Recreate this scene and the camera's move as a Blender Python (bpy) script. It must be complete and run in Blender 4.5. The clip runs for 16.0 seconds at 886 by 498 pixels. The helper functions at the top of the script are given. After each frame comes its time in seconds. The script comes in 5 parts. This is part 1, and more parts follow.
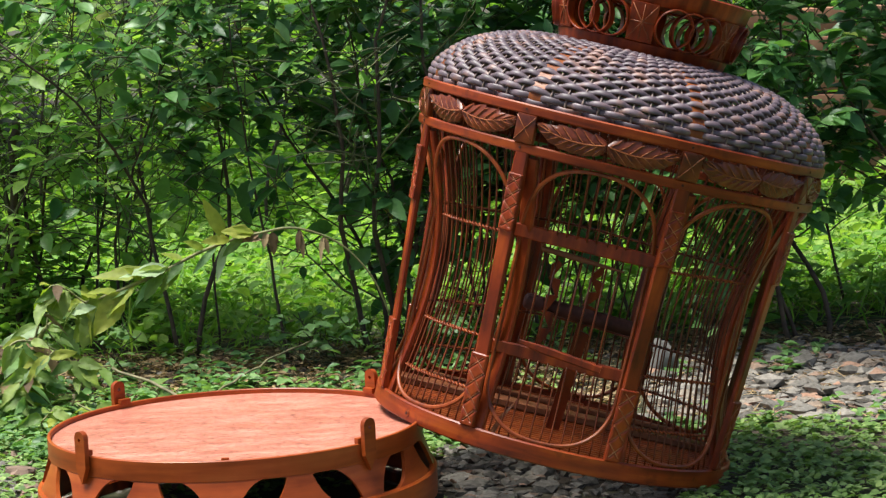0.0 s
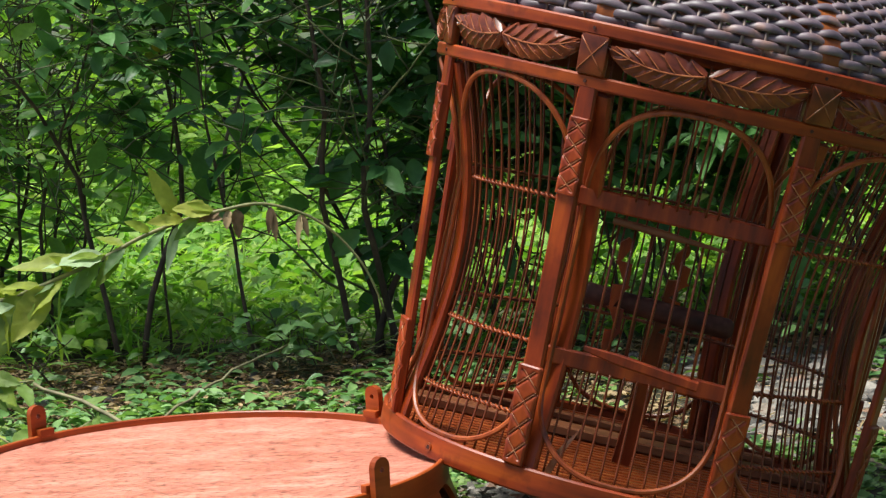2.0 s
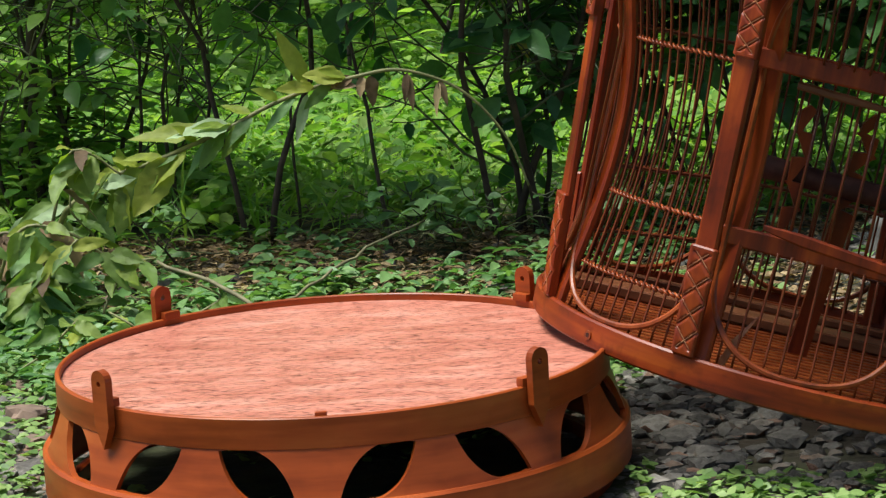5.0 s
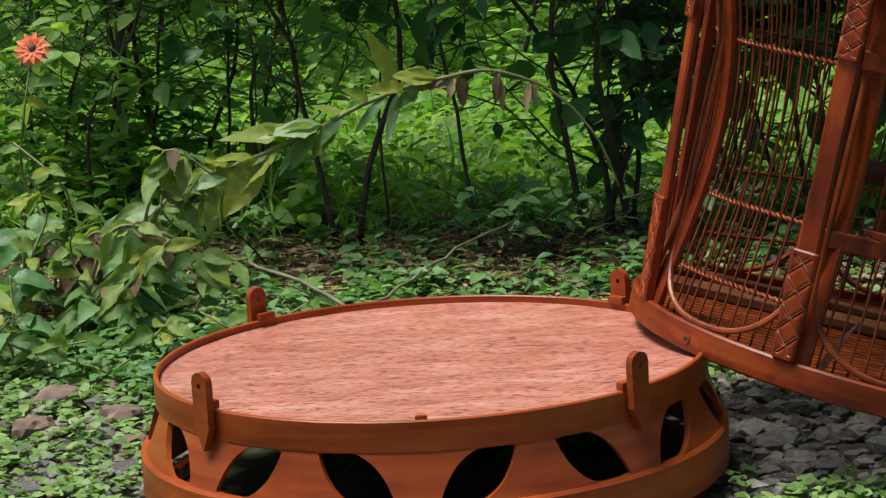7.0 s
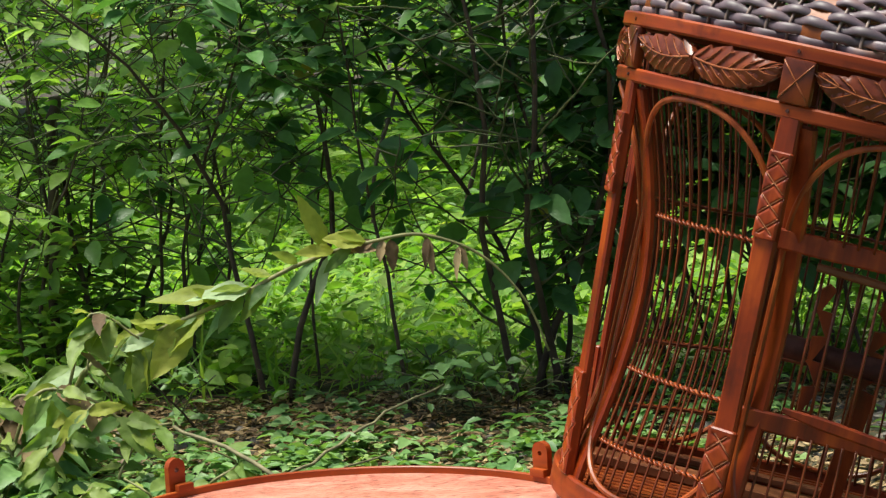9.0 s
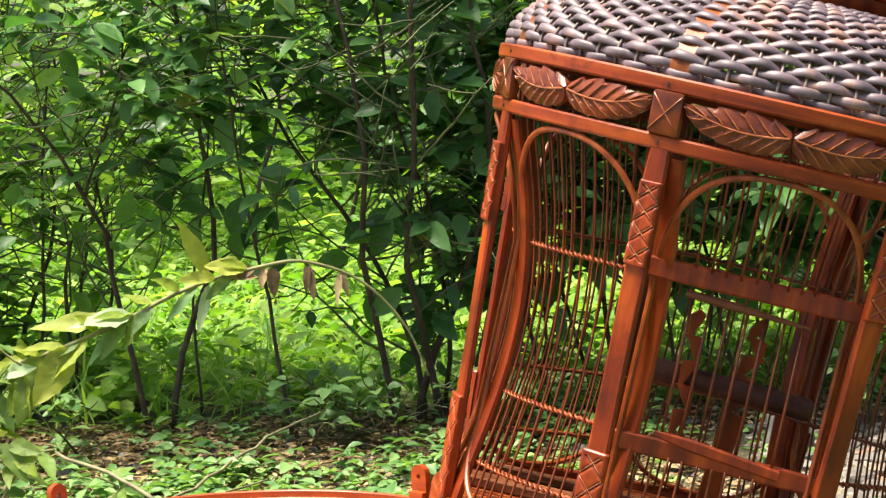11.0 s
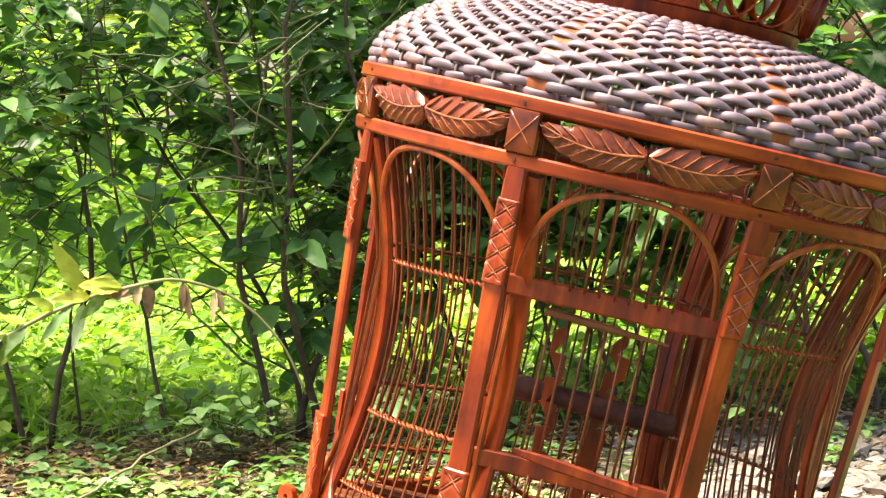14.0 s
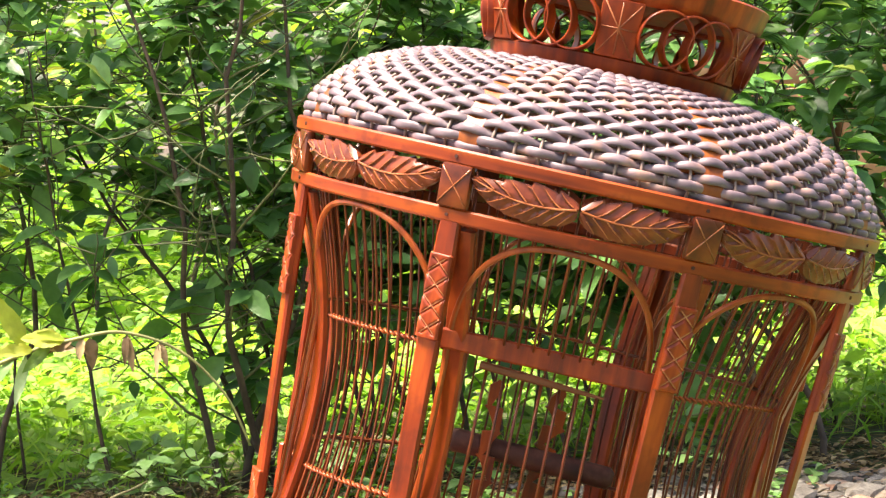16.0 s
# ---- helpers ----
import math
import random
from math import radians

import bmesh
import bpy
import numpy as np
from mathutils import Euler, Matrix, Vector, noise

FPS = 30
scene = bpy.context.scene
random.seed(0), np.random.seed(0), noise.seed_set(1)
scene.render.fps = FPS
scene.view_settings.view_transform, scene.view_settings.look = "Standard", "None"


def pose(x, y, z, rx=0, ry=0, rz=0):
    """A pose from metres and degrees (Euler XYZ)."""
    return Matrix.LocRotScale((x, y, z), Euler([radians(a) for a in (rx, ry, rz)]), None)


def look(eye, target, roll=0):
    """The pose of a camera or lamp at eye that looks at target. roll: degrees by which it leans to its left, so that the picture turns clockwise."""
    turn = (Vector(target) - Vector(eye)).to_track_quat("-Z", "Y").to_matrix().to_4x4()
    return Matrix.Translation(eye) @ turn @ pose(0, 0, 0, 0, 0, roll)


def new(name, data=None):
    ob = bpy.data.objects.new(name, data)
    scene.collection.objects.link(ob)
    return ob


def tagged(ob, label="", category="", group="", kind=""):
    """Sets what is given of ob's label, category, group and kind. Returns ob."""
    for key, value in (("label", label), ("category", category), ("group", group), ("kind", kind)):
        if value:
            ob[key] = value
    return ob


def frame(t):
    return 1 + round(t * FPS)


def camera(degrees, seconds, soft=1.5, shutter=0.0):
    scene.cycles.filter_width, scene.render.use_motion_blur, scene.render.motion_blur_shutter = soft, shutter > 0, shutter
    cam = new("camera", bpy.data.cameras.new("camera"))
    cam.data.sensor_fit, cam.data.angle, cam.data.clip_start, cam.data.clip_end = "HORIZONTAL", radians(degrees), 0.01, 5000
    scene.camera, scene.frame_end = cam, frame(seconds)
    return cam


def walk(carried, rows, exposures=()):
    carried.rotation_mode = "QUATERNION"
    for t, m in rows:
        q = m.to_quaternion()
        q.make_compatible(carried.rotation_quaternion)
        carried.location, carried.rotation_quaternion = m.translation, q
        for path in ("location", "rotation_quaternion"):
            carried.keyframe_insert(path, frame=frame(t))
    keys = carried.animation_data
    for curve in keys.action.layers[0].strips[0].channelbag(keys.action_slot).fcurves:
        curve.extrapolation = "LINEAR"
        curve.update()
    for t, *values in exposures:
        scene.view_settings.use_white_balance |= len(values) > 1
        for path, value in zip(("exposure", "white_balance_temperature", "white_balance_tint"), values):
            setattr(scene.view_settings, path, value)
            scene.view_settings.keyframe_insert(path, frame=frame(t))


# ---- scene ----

# ------------------------------------------------------------------ camera
cam = camera(22.96, 16.0, soft=1.35)
PATH = [
    (0, (0.1948, -2.3202, 0.5227), (0.2261, -0.3338, 0.2918), -2.57),
    (0.5, (0.1802, -2.1387, 0.4994), (0.2246, -0.1527, 0.2671), -2.57),
    (1, (0.1690, -1.9831, 0.4787), (0.2226, 0.0027, 0.2466), -2.61),
    (1.5, (0.1532, -1.8422, 0.4598), (0.2192, 0.1430, 0.2272), -2.71),
    (2, (0.1388, -1.7098, 0.4412), (0.2161, 0.2742, 0.2011), -2.95),
    (2.5, (0.1250, -1.5944, 0.4250), (0.1972, 0.3876, 0.1672), -3.17),
    (3, (0.1290, -1.5564, 0.4197), (0.1724, 0.4232, 0.1380), -3.54),
    (3.5, (0.1300, -1.5527, 0.4207), (0.1375, 0.4243, 0.1186), -3.73),
    (3.7, (0.1271, -1.5557, 0.4201), (0.1254, 0.4194, 0.1056), -3.74),
    (5.8, (0.1082, -1.5557, 0.4229), (0.0450, 0.4119, 0.0694), -3.24),
    (6, (0.1066, -1.5563, 0.4226), (0.0315, 0.4107, 0.0684), -3.37),
    (6.5, (0.0999, -1.5571, 0.4226), (0.0041, 0.4087, 0.0677), -3.44),
    (7, (0.0933, -1.5531, 0.4278), (-0.0071, 0.4134, 0.0773), -3.43),
    (7.5, (0.0927, -1.5512, 0.4384), (-0.0029, 0.4217, 0.1246), -3.37),
    (8, (0.1021, -1.5471, 0.4471), (0.0130, 0.4316, 0.1701), -3.20),
    (8.5, (0.1149, -1.5468, 0.4492), (0.0401, 0.4368, 0.2045), -2.99),
    (9, (0.1211, -1.5401, 0.4485), (0.0672, 0.4464, 0.2230), -2.89),
    (9.2, (0.1193, -1.5417, 0.4496), (0.0829, 0.4457, 0.2287), -3.07),
    (11.3, (0.1266, -1.5730, 0.4535), (0.1855, 0.4155, 0.2487), -2.61),
    (11.5, (0.1278, -1.5731, 0.4530), (0.1898, 0.4156, 0.2502), -2.62),
    (12, (0.1368, -1.5729, 0.4538), (0.2107, 0.4154, 0.2509), -2.68),
    (12.5, (0.1450, -1.5697, 0.4525), (0.2395, 0.4180, 0.2518), -2.66),
    (13, (0.1529, -1.5721, 0.4535), (0.2650, 0.4145, 0.2513), -2.60),
    (13.5, (0.1575, -1.5752, 0.4551), (0.2863, 0.4103, 0.2532), -2.68),
    (14, (0.1618, -1.5720, 0.4540), (0.2965, 0.4137, 0.2561), -2.73),
    (14.5, (0.1672, -1.5700, 0.4544), (0.3046, 0.4157, 0.2586), -2.82),
    (15, (0.1748, -1.5688, 0.4569), (0.3247, 0.4164, 0.2658), -2.71),
    (15.5, (0.1790, -1.5687, 0.4614), (0.3420, 0.4164, 0.2817), -2.85),
    (16, (0.1844, -1.5698, 0.4628), (0.3529, 0.4163, 0.2994), -3.12),
]
walk(cam, [(t, look(e, g, r)) for t, e, g, r in PATH],
     exposures=[(0, 0.90, 6200, 6), (2, 0.88, 6150, 5), (3.7, 0.80, 6050, 4), (7, 0.19, 6050, 3), (8, 0.36, 6150, 4), (9.2, 0.92, 6550, 3), (11.3, 1.78, 6950, 8), (13.0, 2.20, 7250, 12), (16, 2.50, 7400, 15)])

# ------------------------------------------------------------------ world and sun
SUN_EL, SUN_AZ = 72.0, 182.0      # degrees; azimuth of the light's source, counter-clockwise from +x
world = bpy.data.worlds.new("sky")
scene.world = world
world.use_nodes = True
wn = world.node_tree.nodes
wl = world.node_tree.links
sky = wn.new("ShaderNodeTexSky")
sky.sky_type = "NISHITA"
sky.sun_disc = False
sky.sun_elevation = radians(SUN_EL)
sky.sun_rotation = radians(90 - SUN_AZ)
sky.dust_density = 3.0
wl.new(sky.outputs[0], wn["Background"].inputs[0])
wn["Background"].inputs[1].default_value = 0.086
sun = new("sun", bpy.data.lights.new("sun", "SUN"))
sun.data.energy = 4.9
sun.data.angle = radians(24)
sun.data.color = (1.0, 0.95, 0.86)
sd = Vector((math.cos(radians(SUN_AZ)) * math.cos(radians(SUN_EL)), math.sin(radians(SUN_AZ)) * math.cos(radians(SUN_EL)), math.sin(radians(SUN_EL))))
sun.matrix_world = look(sd * 20, (0, 0, 0))


# ------------------------------------------------------------------ materials
def mat(name, rough=0.5, spec=0.5):
    m = bpy.data.materials.new(name)
    m.use_nodes = True
    n = m.node_tree.nodes
    b = n["Principled BSDF"]
    b.inputs["Roughness"].default_value = rough
    b.inputs["Specular IOR Level"].default_value = spec
    return m, n, m.node_tree.links, b


def ramp(n, stops):
    r = n.new("ShaderNodeValToRGB")
    e = r.color_ramp.elements
    while len(e) < len(stops):
        e.new(0.5)
    for el, (p, c) in zip(e, stops):
        el.position = p
        el.color = (*c, 1)
    return r


def noise_tex(n, l, scale, detail=4.0, stretch=(1, 1, 1), coord="Object"):
    tc = n.new("ShaderNodeTexCoord")
    mp = n.new("ShaderNodeMapping")
    mp.inputs["Scale"].default_value = stretch
    l.new(tc.outputs[coord], mp.inputs[0])
    t = n.new("ShaderNodeTexNoise")
    t.inputs["Scale"].default_value = scale
    t.inputs["Detail"].default_value = detail
    l.new(mp.outputs[0], t.inputs[0])
    return t


def mixcol(n, l, a, b, fac, mode="MIX"):
    m = n.new("ShaderNodeMix")
    m.data_type = "RGBA"
    m.blend_type = mode
    if isinstance(fac, float):
        m.inputs[0].default_value = fac
    else:
        l.new(fac, m.inputs[0])
    for k, v in ((6, a), (7, b)):
        if isinstance(v, tuple):
            m.inputs[k].default_value = (*v, 1)
        else:
            l.new(v, m.inputs[k])
    return m.outputs[2]


def bump(n, l, b, height, strength, dist):
    u = n.new("ShaderNodeBump")
    u.inputs["Strength"].default_value = strength
    u.inputs["Distance"].default_value = dist
    l.new(height, u.inputs["Height"])
    l.new(u.outputs[0], b.inputs["Normal"])


def wood(name, dark, mid, light, rough=0.38, stretch=(1, 1, 0.12), scale=90, coat=0.25, speck=0.35):
    """Varnished wood: long grain, patches of stain, worn gloss."""
    m, n, l, b = mat(name, rough, 0.24)
    g = noise_tex(n, l, scale, 6, stretch)
    p = noise_tex(n, l, 14, 3)
    r = ramp(n, [(0.3, dark), (0.52, mid), (0.72, light)])
    l.new(g.outputs[0], r.inputs[0])
    pr = ramp(n, [(0.35, (0.62, 0.6, 0.58)), (0.65, (1.0, 1.0, 1.0))])
    l.new(p.outputs[0], pr.inputs[0])
    oi = n.new("ShaderNodeObjectInfo")
    orr = ramp(n, [(0.0, (0.78, 0.74, 0.7)), (1.0, (1.08, 1.05, 1.0))])
    l.new(oi.outputs["Random"], orr.inputs[0])
    c = mixcol(n, l, r.outputs[0], pr.outputs[0], 0.7, "MULTIPLY")
    c = mixcol(n, l, c, orr.outputs[0], 0.8, "MULTIPLY")
    sp = ramp(n, [(0.33, (0.42, 0.36, 0.34)), (0.46, (1.0, 1.0, 1.0))])
    l.new(noise_tex(n, l, 75, 5).outputs[0], sp.inputs[0])
    c = mixcol(n, l, c, sp.outputs[0], speck, "MULTIPLY")
    l.new(c, b.inputs["Base Color"])
    rr = n.new("ShaderNodeMapRange")
    rr.inputs[3].default_value = rough - 0.1
    rr.inputs[4].default_value = rough + 0.18
    l.new(p.outputs[0], rr.inputs[0])
    l.new(rr.outputs[0], b.inputs["Roughness"])
    b.inputs["Coat Weight"].default_value = coat
    b.inputs["Coat Roughness"].default_value = 0.4
    bump(n, l, b, g.outputs[0], 0.35, 0.0006)
    return m


M_RED = wood("stained_bamboo", (0.085, 0.010, 0.0015), (0.225, 0.028, 0.003), (0.37, 0.064, 0.006), coat=0.16)
M_HOOPW = wood("bent_bamboo", (0.09, 0.010, 0.0015), (0.23, 0.031, 0.003), (0.35, 0.068, 0.006), stretch=(0.16, 0.16, 1.6), scale=60, coat=0.16, speck=0.55)
M_BAR = wood("bamboo_bar", (0.055, 0.010, 0.003), (0.14, 0.027, 0.006), (0.24, 0.056, 0.013), rough=0.4, coat=0.1)
M_CARVE = wood("carved_wood", (0.075, 0.012, 0.003), (0.165, 0.030, 0.006), (0.25, 0.054, 0.012), rough=0.28, stretch=(1, 1, 1), scale=60)
# paler than the carving: highlights on its ridges are put into this colour
M_VEIN = wood("carved_highlight", (0.20, 0.052, 0.016), (0.32, 0.096, 0.034), (0.42, 0.15, 0.062), rough=0.22, stretch=(1, 1, 1))
# pale cane; on the posts it paints the glint in the carved grooves
M_CANE_GLINT = wood("cane_lacing", (0.28, 0.085, 0.035), (0.44, 0.17, 0.08), (0.55, 0.27, 0.15), rough=0.22, stretch=(1, 1, 1))
M_HOOP = wood("hoop_bamboo", (0.12, 0.022, 0.004), (0.25, 0.047, 0.008), (0.36, 0.088, 0.017), rough=0.3, stretch=(1, 1, 0.3), coat=0.22)
M_LASH = wood("lashing_cane", (0.16, 0.026, 0.005), (0.29, 0.055, 0.010), (0.40, 0.10, 0.020), rough=0.3, stretch=(1, 1, 1))
M_BATTEN = wood("worn_batten", (0.12, 0.037, 0.015), (0.22, 0.075, 0.030), (0.32, 0.13, 0.06), rough=0.4, stretch=(0.15, 1, 1), scale=60, coat=0.08)
M_STRAP = wood("strap_bamboo", (0.15, 0.036, 0.007), (0.24, 0.065, 0.013), (0.33, 0.10, 0.024), coat=0.03)
M_TRAYW = wood("tray_bamboo", (0.22, 0.037, 0.006), (0.38, 0.072, 0.013), (0.49, 0.12, 0.025), rough=0.33, stretch=(0.25, 0.25, 2.2), scale=34, coat=0.03, speck=0.12)
M_PERCH = wood("perch_bark", (0.03, 0.012, 0.01), (0.06, 0.02, 0.016), (0.10, 0.04, 0.03), rough=0.65, stretch=(1, 1, 1), coat=0.0)


def plate_material():
    """Plywood face, stained pink-brown, with short dark pores along the grain."""
    m, n, l, b = mat("plywood_face", 0.32)
    b.inputs["Coat Weight"].default_value = 0.16
    b.inputs["Coat Roughness"].default_value = 0.22
    g = noise_tex(n, l, 22, 6, (0.8, 3, 1))
    r = ramp(n, [(0.3, (0.45, 0.15, 0.10)), (0.5, (0.56, 0.215, 0.15)), (0.7, (0.64, 0.295, 0.22))])
    l.new(g.outputs[0], r.inputs[0])
    p = noise_tex(n, l, 420, 5, (0.36, 2.1, 1))
    pr = ramp(n, [(0.405, (0.16, 0.08, 0.08)), (0.445, (1, 1, 1))])
    l.new(p.outputs[0], pr.inputs[0])
    big = noise_tex(n, l, 7, 3)
    br = ramp(n, [(0.3, (0.88, 0.84, 0.82)), (0.7, (1.0, 1.0, 1.0))])
    l.new(big.outputs[0], br.inputs[0])
    c = mixcol(n, l, r.outputs[0], pr.outputs[0], 0.9, "MULTIPLY")
    c = mixcol(n, l, c, br.outputs[0], 0.8, "MULTIPLY")
    l.new(c, b.inputs["Base Color"])
    rp = noise_tex(n, l, 150, 4, (0.22, 1.6, 1))
    both = mixcol(n, l, p.outputs[0], rp.outputs[0], 0.55)
    bump(n, l, b, both, 0.9, 0.0014)
    return m


M_PLATE = plate_material()


def weave_material():
    m, n, l, b = mat("grey_rattan", 0.5)
    a = noise_tex(n, l, 42, 2)
    g = noise_tex(n, l, 160, 4)
    r = ramp(n, [(0.36, (0.074, 0.050, 0.060)), (0.54, (0.132, 0.090, 0.105)), (0.70, (0.26, 0.14, 0.105))])
    l.new(a.outputs[0], r.inputs[0])
    gr = ramp(n, [(0.3, (0.7, 0.7, 0.7)), (0.7, (1.05, 1.05, 1.05))])
    l.new(g.outputs[0], gr.inputs[0])
    l.new(mixcol(n, l, r.outputs[0], gr.outputs[0], 0.8, "MULTIPLY"), b.inputs["Base Color"])
    bump(n, l, b, g.outputs[0], 0.2, 0.0005)
    return m


M_WEAVE = weave_material()
M_SPOKE = wood("grey_cane", (0.12, 0.08, 0.07), (0.20, 0.14, 0.12), (0.28, 0.2, 0.17), rough=0.45, stretch=(1, 1, 1))


def leaf_material(name, dark, mid, light, trans=0.35, rough=0.38, yellow=None):
    m, n, l, b = mat(name, rough + 0.06, 0.36)
    geo = n.new("ShaderNodeNewGeometry")
    stops = [(0.0, dark), (0.45, mid), (0.985 if yellow else 0.92, light)]
    if yellow:
        stops.append((0.996, yellow))
    r = ramp(n, stops)
    oi = n.new("ShaderNodeObjectInfo")
    ad = n.new("ShaderNodeMath")
    ad.operation = "ADD"
    fr = n.new("ShaderNodeMath")
    fr.operation = "FRACT"
    l.new(geo.outputs["Random Per Island"], ad.inputs[0])
    l.new(oi.outputs["Random"], ad.inputs[1])
    l.new(ad.outputs[0], fr.inputs[0])
    l.new(fr.outputs[0], r.inputs[0])
    t = noise_tex(n, l, 120, 3)
    tr = ramp(n, [(0.3, (0.72, 0.75, 0.7)), (0.7, (1.1, 1.1, 1.1))])
    l.new(t.outputs[0], tr.inputs[0])
    c = mixcol(n, l, r.outputs[0], tr.outputs[0], 0.7, "MULTIPLY")
    l.new(c, b.inputs["Base Color"])
    bump(n, l, b, t.outputs[0], 0.5, 0.002)
    tl = n.new("ShaderNodeBsdfTranslucent")
    tint = mixcol(n, l, c, (1.35, 1.45, 0.6), 1.0, "MULTIPLY")
    l.new(tint, tl.inputs[0])
    mx = n.new("ShaderNodeMixShader")
    mx.inputs[0].default_value = trans
    l.new(b.outputs[0], mx.inputs[1])
    l.new(tl.outputs[0], mx.inputs[2])
    l.new(mx.outputs[0], n["Material Output"].inputs[0])
    return m


M_LEAF = leaf_material("shrub_leaf", (0.035, 0.105, 0.030), (0.075, 0.18, 0.050), (0.15, 0.29, 0.085), 0.38, 0.32, (0.34, 0.32, 0.05))
# lighter copy of the shrub leaf: sunlight is put into its colour
M_SUNLEAF = leaf_material("sunlit_shrub_leaf", (0.10, 0.22, 0.045), (0.20, 0.35, 0.07), (0.34, 0.48, 0.11), 0.52, 0.42, (0.45, 0.42, 0.08))
M_HERB = leaf_material("herb_leaf", (0.075, 0.145, 0.032), (0.14, 0.225, 0.045), (0.24, 0.31, 0.068), 0.38, 0.5)
M_BROAD = leaf_material("broad_weed_leaf", (0.075, 0.17, 0.052), (0.135, 0.255, 0.08), (0.21, 0.34, 0.12), 0.34, 0.40)
M_YELLOW = leaf_material("yellowing_leaf", (0.20, 0.28, 0.03), (0.28, 0.34, 0.04), (0.36, 0.38, 0.06), 0.4, 0.5)
M_PALE = leaf_material("pale_leaf", (0.30, 0.40, 0.20), (0.38, 0.48, 0.26), (0.44, 0.54, 0.30), 0.3, 0.55)
M_GRASS = leaf_material("grass_blade", (0.10, 0.235, 0.03), (0.19, 0.34, 0.055), (0.30, 0.43, 0.09), 0.45, 0.55)
M_COVER = leaf_material("ground_cover_leaf", (0.10, 0.18, 0.045), (0.18, 0.285, 0.075), (0.29, 0.39, 0.13), 0.3, 0.45)
M_DRY = leaf_material("dry_leaf", (0.066, 0.039, 0.019), (0.18, 0.11, 0.052), (0.42, 0.30, 0.16), 0.15, 0.7)
M_PETAL = leaf_material("petal", (0.75, 0.16, 0.06), (0.85, 0.22, 0.09), (0.9, 0.28, 0.12), 0.3, 0.5)


def plain(name, a, b_, scale, rough, bmp=0.4, dist=0.003, detail=5.0):
    m, n, l, b = mat(name, rough)
    t = noise_tex(n, l, scale, detail)
    r = ramp(n, [(0.32, a), (0.68, b_)])
    l.new(t.outputs[0], r.inputs[0])
    oi = n.new("ShaderNodeNewGeometry")
    orr = ramp(n, [(0.0, (0.55, 0.55, 0.56)), (0.8, (1.0, 1.0, 1.0)), (1.0, (1.25, 1.15, 1.05))])
    l.new(oi.outputs["Random Per Island"], orr.inputs[0])
    l.new(mixcol(n, l, r.outputs[0], orr.outputs[0], 0.9, "MULTIPLY"), b.inputs["Base Color"])
    bump(n, l, b, t.outputs[0], bmp, dist)
    return m


M_STEM = plain("shrub_bark", (0.028, 0.018, 0.011), (0.085, 0.056, 0.036), 60, 0.8)
M_SHOOT = plain("shrub_shoot", (0.04, 0.045, 0.016), (0.095, 0.11, 0.04), 60, 0.75)
M_GREENSTEM = plain("green_stem", (0.13, 0.14, 0.045), (0.27, 0.25, 0.09), 60, 0.6)
M_TWIG = plain("dry_twig", (0.10, 0.088, 0.042), (0.24, 0.21, 0.105), 80, 0.75)
def stone_material():
    """Crushed stone: mostly grey, some brown and reddish pieces, grainy faces."""
    m, n, l, b = mat("gravel_stone", 0.8, 0.3)
    geo = n.new("ShaderNodeNewGeometry")
    oi = n.new("ShaderNodeObjectInfo")
    ad = n.new("ShaderNodeMath")
    ad.operation = "ADD"
    fr = n.new("ShaderNodeMath")
    fr.operation = "FRACT"
    l.new(geo.outputs["Random Per Island"], ad.inputs[0])
    l.new(oi.outputs["Random"], ad.inputs[1])
    l.new(ad.outputs[0], fr.inputs[0])
    r = ramp(n, [(0.0, (0.085, 0.076, 0.066)), (0.4, (0.17, 0.155, 0.135)), (0.75, (0.25, 0.225, 0.195)), (0.9, (0.21, 0.165, 0.127)), (0.97, (0.32, 0.185, 0.125))])
    l.new(fr.outputs[0], r.inputs[0])
    g = noise_tex(n, l, 150, 5)
    gr = ramp(n, [(0.3, (0.5, 0.48, 0.46)), (0.7, (1.15, 1.15, 1.15))])
    l.new(g.outputs[0], gr.inputs[0])
    l.new(mixcol(n, l, r.outputs[0], gr.outputs[0], 0.85, "MULTIPLY"), b.inputs["Base Color"])
    bump(n, l, b, g.outputs[0], 0.8, 0.004)
    return m


M_STONE = stone_material()
def soil_material():
    """Dark crumbly soil with patches of moss and thin grass."""
    m, n, l, b = mat("soil", 0.95)
    a = noise_tex(n, l, 18, 6)
    g = noise_tex(n, l, 1.1, 5)
    r = ramp(n, [(0.35, (0.022, 0.016, 0.011)), (0.65, (0.075, 0.052, 0.036))])
    l.new(a.outputs[0], r.inputs[0])
    mo = ramp(n, [(0.35, (0.02, 0.03, 0.009)), (0.65, (0.06, 0.085, 0.022))])
    l.new(noise_tex(n, l, 40, 5).outputs[0], mo.inputs[0])
    k = ramp(n, [(0.40, (0, 0, 0)), (0.58, (1, 1, 1))])
    l.new(g.outputs[0], k.inputs[0])
    l.new(mixcol(n, l, r.outputs[0], mo.outputs[0], k.outputs[0]), b.inputs["Base Color"])
    bump(n, l, b, a.outputs[0], 0.8, 0.02)
    return m


M_SOIL = soil_material()
M_PALESTONE = plain("pale_stone", (0.11, 0.10, 0.09), (0.20, 0.185, 0.165), 30, 0.85, 0.5, 0.004)
M_FIELD = plain("field_stone_face", (0.09, 0.06, 0.042), (0.26, 0.17, 0.12), 45, 0.85, 0.7, 0.003)
M_BRICK = plain("far_brick", (0.30, 0.13, 0.075), (0.42, 0.2, 0.12), 25, 0.85)


